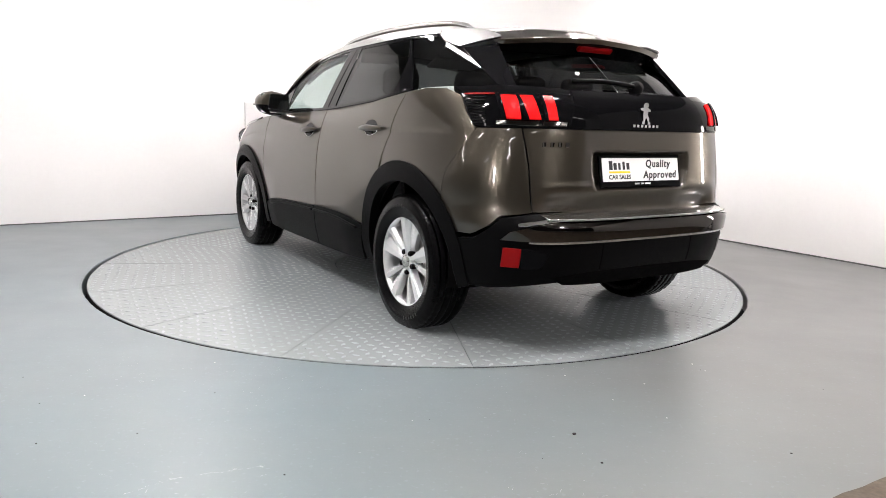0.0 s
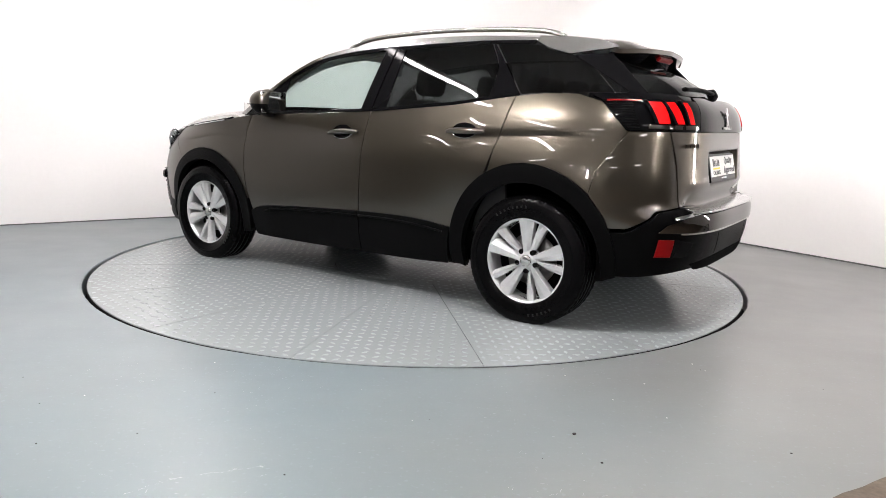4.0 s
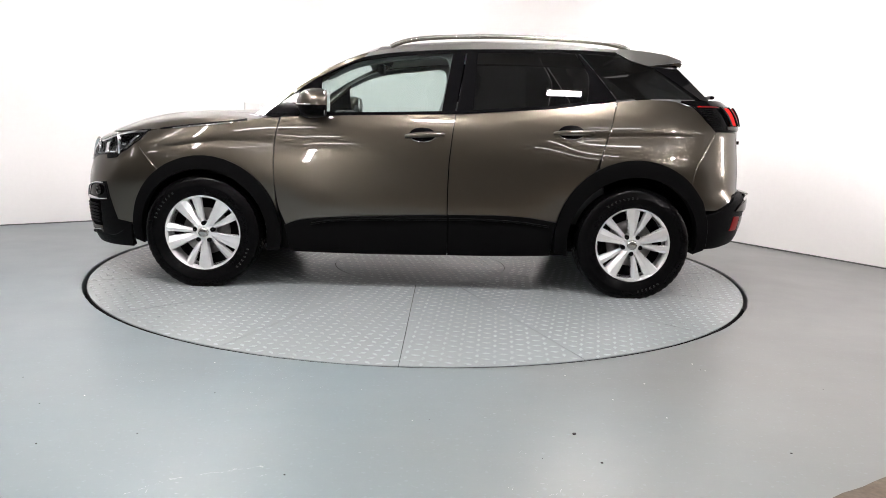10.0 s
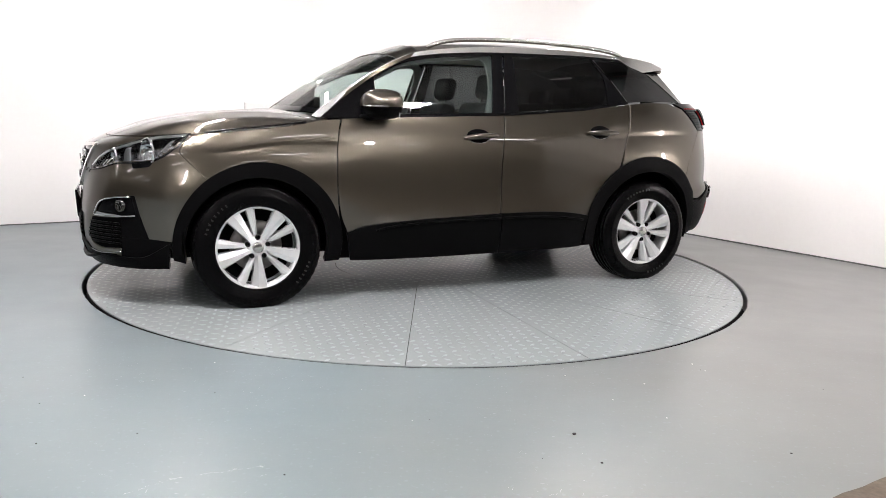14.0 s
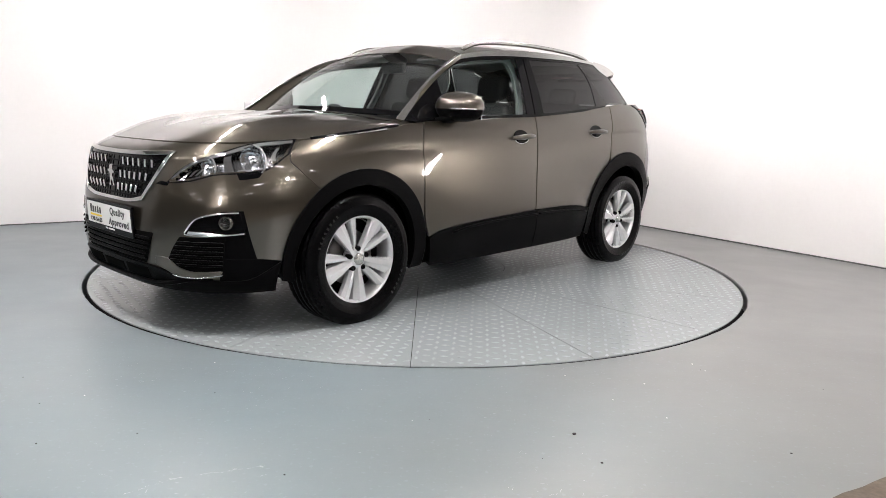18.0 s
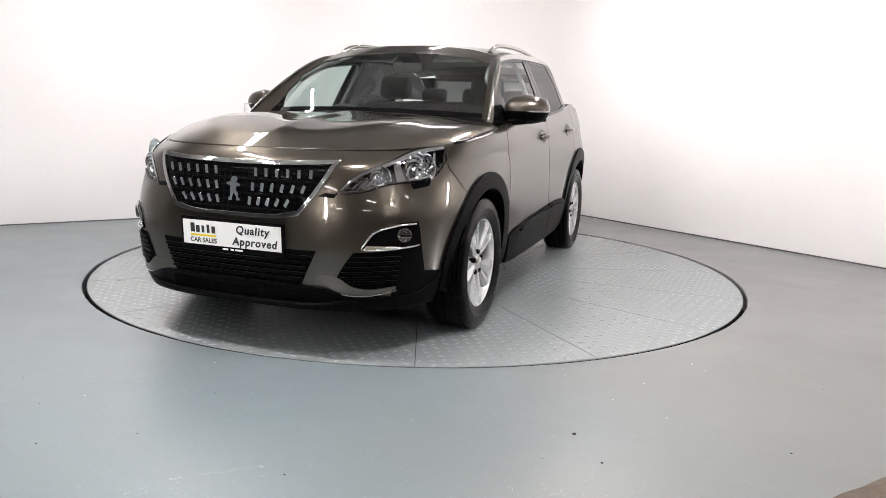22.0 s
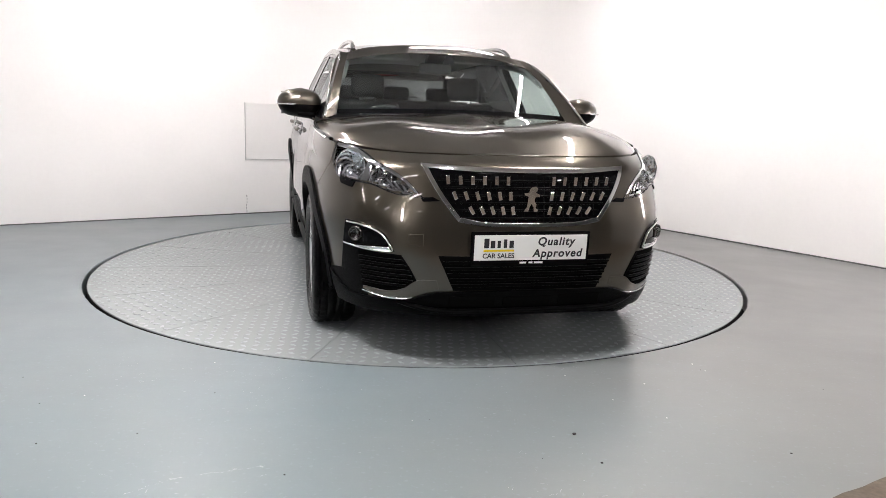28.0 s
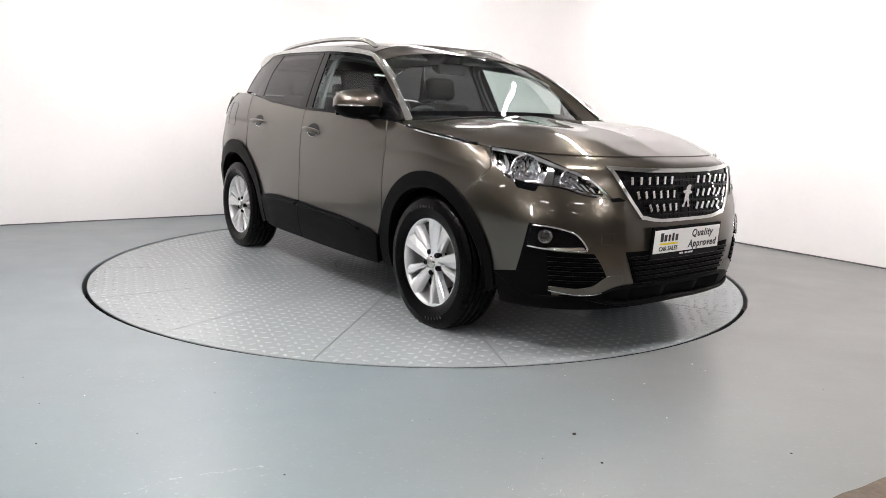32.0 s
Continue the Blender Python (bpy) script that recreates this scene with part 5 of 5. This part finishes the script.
for s in (1, -1):
    mirror = new("door_mirror")
    mirror.parent = car
    tagged(mirror, "door mirror with a bronze cap over a black base")
    dome("mirror_cap", .635, .918, 1.150, .112, .130, .088, -.12, .999, PAINT, mirror, s, label="bronze painted mirror cap")
    dome("mirror_base", .635, .918, 1.150, .108, .126, .085, -.999, -.12, PLASTIC, mirror, s, label="black plastic mirror base")
    rod("indicator", [(.635 + .113 * math.cos(a), .918 + .130 * math.sin(a), 1.140) for a in np.linspace(.2, 1.5, 12)], .005, SATIN, mirror, (s,), label="slim clear indicator strip")
    arm = [[(.70 - .03 * t + dx, s * (.83 + .10 * t), 1.078 + .012 * t + dz) for dx, dz in ((-.07, -.016), (0, -.024), (.05, -.006), (.04, .014), (-.07, .022), (-.07, -.016))] for t in np.linspace(0, 1, 5)]
    part("mirror_arm", sheet("mirror_arm", np.array(arm), PLASTIC, 0, 0, (0, 0, 0)), mirror)
    face = np.array([[(.565, s * (.918 + .104 * u), 1.150 + .066 * v) for u in np.linspace(-1, 1, 5)] for v in np.linspace(-1, 1, 5)])
    part("mirror_glass", sheet("mirror_glass", face, material("mirror_silver", (.9, .9, .9), rough=.02, metal=1.0), .006, .002, (-1, 0, 0)), mirror, "silver mirror glass")

# fuel flap on the right quarter
flap = np.array([skin_at(*S(-1.50 + dx, 1.06 + dz), .002) * MIRROR for dx, dz in ((-.08, -.08), (.08, -.085), (.085, 0), (.075, .085), (-.07, .09), (-.085, 0), (-.08, -.08))])
part("fuel_flap", tube_mesh("fuel_flap", curve_at(flap, 40), .0018, GLOSS_BLACK, 6), car, "outline of the fuel flap")

# ---- cabin inside ----
def cushion(name, cx, cy, cz, sx, sy, sz, mat, parent, tilt=0.0, label="", bevel=.05):
    bm = bmesh.new()
    bmesh.ops.create_cube(bm, size=1)
    bmesh.ops.scale(bm, vec=(sx, sy, sz), verts=bm.verts)
    bmesh.ops.bevel(bm, geom=bm.edges[:], offset=min(bevel, .45 * min(sx, sy, sz)), segments=4, profile=.5, affect="EDGES")
    for f in bm.faces:
        f.smooth = True
    me = bpy.data.meshes.new(name)
    bm.to_mesh(me)
    bm.free()
    me.materials.append(mat)
    return part(name, me, parent, label, pose(cx, cy, cz, 0, tilt, 0))


for sy in (.37, -.37):
    seat = new("front_seat")
    seat.parent = car
    tagged(seat, "dark grey cloth front seat")
    cushion("seat_base", .15, sy, .62, .52, .50, .16, SEAT, seat, -8)
    cushion("backrest", -.20, sy, .90, .13, .46, .60, SEAT, seat, -14)
    cushion("headrest", -.32, sy, 1.305, .10, .25, .17, SEAT, seat, -10)
    for d in (-.06, .06):
        part("headrest_post", tube_mesh("headrest_post", [(-.285, sy + d, 1.16), (-.31, sy + d, 1.26)], .006, CHROME, 6), seat)
bench = new("rear_bench")
bench.parent = car
tagged(bench, "dark grey cloth rear bench")
cushion("seat_base", -.72, 0, .66, .48, 1.22, .16, SEAT, bench, -8)
cushion("backrest", -1.05, 0, .95, .14, 1.22, .56, SEAT, bench, -18)
for sy in (.38, 0, -.38):
    cushion("headrest", -1.18, sy, 1.275, .09, .23, .13, SEAT, bench, -12)
dash = np.array([[(x, y, z) for x, z in ((.99, 1.06), (.80, 1.075), (.62, 1.06), (.55, 1.0), (.56, .80), (.62, .60))] for y in np.linspace(-.70, .70, 9)])
part("dashboard", sheet("dashboard", dash, DASH, .03, 0, (-1, 0, 1)), car, "dark dashboard")
cushion("instrument_hood", .60, -.37, 1.085, .16, .34, .07, DASH, car, 0)
cushion("centre_screen", .575, 0, 1.06, .03, .24, .11, GLOSS_BLACK, car, -12, bevel=.01)
ring = [(.50 + .06 * math.sin(a) * .55, -.37 + .18 * math.cos(a), .985 + .16 * math.sin(a)) for a in np.linspace(0, 2 * math.pi, 41)[:-1]]
part("steering_wheel", tube_mesh("steering_wheel", ring, .016, DASH, 8, closed=True), car, "black steering wheel")
cushion("steering_hub", .515, -.37, .98, .05, .22, .09, DASH, car, -30, bevel=.02)
inside = [p.copy() for p in (roof,)]
across("headlining", inside[0] * np.array([.97, .93, 1]) - np.array([0, 0, .035]), LINING, car, 0, label="pale grey headlining")
both("grab_trim", cabin_net([(.60, 1.315), (.42, 1.40), (.25, 1.437), (.07, 1.458), (-.14, 1.47), (-.155, 1.3), (-.10, 1.13)], [(.60, 1.345), (.42, 1.43), (.25, 1.466), (.07, 1.487), (-.19, 1.50), (-.20, 1.3), (-.15, 1.13)], [(.60, 1.315), (.60, 1.345)], [(-.10, 1.13), (-.15, 1.13)], 40, 3) - np.array([0, .05, .012]), TRIM_GREY, car, .02)
cushion("interior_mirror", .31, 0, 1.41, .04, .22, .07, DASH, car, 0, bevel=.015)
cushion("camera_housing", .30, 0, 1.478, .14, .12, .05, DASH, car, -25, bevel=.015)
for sy in (.34, -.34):
    cushion("sun_visor", .17, sy, 1.49, .15, .38, .02, LINING, car, 22, bevel=.008)
both("door_lining", np.array([[(x, .80 - .02 * abs(k - 2), z) for k, z in enumerate((.45, .65, .85, 1.0, 1.085))] for x in np.linspace(.85, -1.15, 12)]), DASH, car, .02, 0, (0, -1, 0))
part("parcel_shelf", sheet("parcel_shelf", np.array([[(x, y, 1.08) for x in np.linspace(-1.15, -1.8, 5)] for y in np.linspace(-.6, .6, 5)]), DASH, .02, 0, (0, 0, 1)), car)
part("screen_sticker", sheet("screen_sticker", np.array([[(.32 + .05 * u, -.50 + .09 * v, 1.483 - .024 * u + .012 * (v - .5)) for v in (0, .5, 1)] for u in (0, .5, 1)]), PLATE_WHITE, 0, -.004, (1, 0, 1)), car, "small white screen sticker")
part("floor_pan", box_mesh("floor_pan", 2.9, 1.4, .06, SHADOW_BLACK, .01), car, at=pose(-.35, 0, .34))
part("engine_bay_block", box_mesh("engine_bay_block", 1.0, 1.15, .45, SHADOW_BLACK, .02), car, at=pose(1.42, 0, .62))
# ---- turntable ----
table = thing("turntable", "round grey-painted steel turntable with a raised chequer pattern", "turntable")
CORE_R, FIRST_SEAM, STEP = .63, radians(-.8), radians(22.4)


def deck_plate(a0, a1, r0, r1):
    """One plate of the deck, a sector with a fine seam round it."""
    n, e, v, f = 12, .0016, [], []
    for i in range(n + 1):
        a = a0 + (a1 - a0) * i / n
        for r, z in ((r0 + e, -.03), (r0 + e, -.001), (r0 + e + .001, 0), (r1 - e - .002, 0), (r1 - e, -.003), (r1 - e, -.045)):
            d = (e / max(r, .05)) * (1 - 2 * i / n)
            v.append((r * math.cos(a + d), r * math.sin(a + d), z))
    for i in range(n):
        for j in range(5):
            f.append((i * 6 + j + 1, i * 6 + j, (i + 1) * 6 + j, (i + 1) * 6 + j + 1))
    for i, s in ((0, 1), (n, -1)):
        v += [(v[i * 6 + 2][0], v[i * 6 + 2][1], 0), (v[i * 6 + 3][0], v[i * 6 + 3][1], 0), (v[i * 6 + 3][0], v[i * 6 + 3][1], -.03), (v[i * 6 + 2][0], v[i * 6 + 2][1], -.03)]
        k = len(v) - 4
        f.append((k, k + 1, k + 2, k + 3) if s > 0 else (k + 3, k + 2, k + 1, k))
    return mesh_of("deck_plate", v, f, PLATE, False)


def chequer(a0, a1, r0, r1, turn):
    """Raised bars, laid two ways in turn, on one plate."""
    v, f, p = [], [], .058
    c, s, am = math.cos(turn), math.sin(turn), (a0 + a1) / 2
    reach = int(2.4 / p)
    for i in range(-reach, reach + 1):
        for j in range(-reach, reach + 1):
            x, y = i * p * c - j * p * s, i * p * s + j * p * c
            r = math.hypot(x, y)
            if not r0 + .02 < r < r1 - .02:
                continue
            d = (math.atan2(y, x) - am + math.pi) % (2 * math.pi) - math.pi
            if abs(d) > (a1 - a0) / 2 - .018 / r:
                continue
            b = turn + radians(45 if (i + j) % 2 else -45)
            ux, uy = math.cos(b), math.sin(b)
            k = len(v)
            for lx, ly, z in ((-.023, 0, 0), (0, -.0105, 0), (.023, 0, 0), (0, .0105, 0), (-.016, -.0040, .0012), (0, -.0078, .0015), (.016, -.0040, .0012), (.016, .0040, .0012), (0, .0078, .0015), (-.016, .0040, .0012)):
                v.append((x + lx * ux - ly * uy, y + lx * uy + ly * ux, z))
            f += [(k + 4, k + 5, k + 6, k + 7, k + 8, k + 9), (k, k + 1, k + 5, k + 4), (k + 1, k + 2, k + 6, k + 5), (k + 2, k + 3, k + 8, k + 7), (k + 3, k, k + 9, k + 8), (k, k + 4, k + 9), (k + 2, k + 7, k + 6)]
    return mesh_of("chequer_relief", v, f, TREAD, False)


for k in range(16):
    a0 = FIRST_SEAM + STEP * k
    a1 = a0 + STEP if k < 15 else FIRST_SEAM + 2 * math.pi
    sector = part("deck_plate", deck_plate(a0, a1, CORE_R, DISC_R), table, "painted chequer plate sector")
    tagged(part("chequer_relief", chequer(a0, a1, CORE_R, DISC_R, (a0 + a1) / 2 if k % 2 else (a0 + a1) / 2 + radians(30)), sector), kind="stuff")
core = part("deck_core", lathe("deck_core", [(.001, 0), (CORE_R - .0025, 0), (CORE_R - .0015, -.001), (CORE_R - .0015, -.03)], PLATE, 72, "z", False), table, "round middle plate")
tagged(part("chequer_relief", chequer(-math.pi, math.pi, .01, CORE_R, .2), core), kind="stuff")
part("deck_rim", lathe("deck_rim", [(DISC_R - .006, -.004), (DISC_R, -.006), (DISC_R, -.06), (DISC_R - .2, -.06)], PIT, 144, "z"), table)

# ---- wall panel and small marks ----
ALONG = Vector((.8453, .5343, 0))
NORMAL = Vector((.5343, -.8453, 0))


def on_left_wall(along, z, off=.004):
    p = Vector((-1.46, 2.70, 0)) + ALONG * along + NORMAL * off
    return Matrix.Translation((p.x, p.y, z)) @ pose(0, 0, 0, 0, 0, math.degrees(math.atan2(.5343, .8453)))


hatch = thing("wall_hatch", "flush white access panel in the booth wall", "panel", at=on_left_wall(.0, .876))
part("hatch_door", box_mesh("hatch_door", .99, .008, .588, WALL, .001), hatch)
for w, h, x, z in ((1.002, .004, 0, -.298), (.004, .6, -.5, 0)):
    part("hatch_gap", box_mesh("hatch_gap", w, .007, h, HOUSING, 0), hatch, at=pose(x, 0, z))
for k in range(6):
    mark = thing("scuff_mark", "small dark scuff on the white wall", "mark", "scuffs by the hatch", at=on_left_wall(-.495 + .004 * math.sin(k * 5), .03 + k * .033, .002))
    part("scuff", box_mesh("scuff", .006, .003, .016, HALL, .001), mark)

# thin dark line where the wall meets the floor
plan = booth_plan(-.004)
dv = [(p.x, p.y, z) for p in plan for z in (0, .010 + .004 * math.sin(p.x * 9))]
df = [(2 * i, 2 * i + 1, 2 * i + 3, 2 * i + 2) for i in range(len(plan) - 1)]
thing("wall_foot_line", "thin dark line at the foot of the wall", "trim", kind="structure", me=mesh_of("wall_foot_line", dv, df, HALL, False))


def pebble(x, y, r, mat, label, group):
    bm = bmesh.new()
    bmesh.ops.create_icosphere(bm, subdivisions=2, radius=r)
    for v in bm.verts:
        v.co *= 1 + .3 * noise.noise(v.co * 90 + Vector((x * 7, y * 7, 0)))
        v.co.z *= .45
    me = bpy.data.meshes.new("grit")
    bm.to_mesh(me)
    bm.free()
    me.materials.append(mat)
    thing("grit", label, "speck", group, at=pose(x, y, r * .3), me=me)


GRITS = ((0.561, -2.923, 0.0110), (-0.399, -3.250, 0.0050), (-0.792, -2.608, 0.0050), (-0.947, -2.982, 0.0050), (1.282, -3.044, 0.0060), (0.608, -3.137, 0.0080), (-1.239, -3.071, 0.0050), (0.048, -2.821, 0.0030), (1.730, -2.436, 0.0030), (-1.599, -2.481, 0.0040), (-1.397, -2.745, 0.0040), (0.417, -3.113, 0.0030), (1.284, -2.220, 0.0030))
CHIPS = ((1.273, -2.145, 0.0060), (0.967, -2.413, 0.0050), (-0.891, -2.259, 0.0050), (0.785, -2.596, 0.0040), (1.299, -2.234, 0.0040), (-0.014, -2.834, 0.0030), (-1.272, -2.657, 0.0040), (0.643, -2.330, 0.0050), (0.946, -2.765, 0.0040), (-0.223, -2.542, 0.0030))
for x, y, r in GRITS:
    pebble(x, y, r * .62, GRIT, "small black speck of grit on the painted floor", "grit on the floor")
for x, y, r in CHIPS:
    pebble(x, y, r * .7, CHIP, "tiny pale paint chip on the painted floor", "chips on the floor")

# pale scuffs and scratches in the floor paint
rng = random.Random(4)
sv, sf = [], []


def stroke(x, y, a, length, w):
    k, c, s = len(sv), math.cos(a), math.sin(a)
    for u, d in ((-.5, -.2), (.5, -.1), (.5, .1), (0, .5), (-.5, .2)):
        sv.append((x + u * length * c - d * w * s, y + u * length * s + d * w * c, .0012))
    sf.append(tuple(range(k, k + 5)))


ARC = [(-0.848, -3.393), (-0.732, -3.292), (-0.651, -3.255), (-0.556, -3.227), (-0.467, -3.198)]
for (x0, y0), (x1, y1) in zip(ARC, ARC[1:]):
    for k in range(14):
        t = rng.random()
        if rng.random() < .7:
            stroke(x0 + (x1 - x0) * t, y0 + (y1 - y0) * t + rng.gauss(0, .004), math.atan2(y1 - y0, x1 - x0), rng.uniform(.005, .02), rng.uniform(.0006, .0016))
for x0, y0, w, h in ((-0.70, -3.29, 90, 22), (-0.69, -2.57, 60, 20), (-0.57, -2.62, 40, 30), (0.39, -3.26, 80, 25), (0.65, -2.29, 60, 12), (-0.76, -2.38, 80, 10), (-1.21, -2.37, 50, 15), (0.30, -2.60, 25, 30)):
    for k in range(26):
        stroke(x0 + rng.gauss(0, w / 500), y0 + rng.gauss(0, h / 130), rng.gauss(.5, .5), rng.uniform(.004, .022), rng.uniform(.0006, .0016))
thing("floor_scratches", "pale scratches and scuffs in the grey floor paint", "scratch", kind="stuff", me=mesh_of("floor_scratches", sv, sf, SCUFF, False))

# ---- what moves ----
def motions():
    rows = []
    for k in range(17):
        t = 2.0 * k
        a = 120.328 + 5.94567 * t - .0084309 * t ** 2 + .0000954730 * t ** 3
        rows.append((t, pose(0, 0, 0, 0, 0, a)))
    walk(car, rows)
    walk(table, [(t, m) for t, m in rows])


motions()
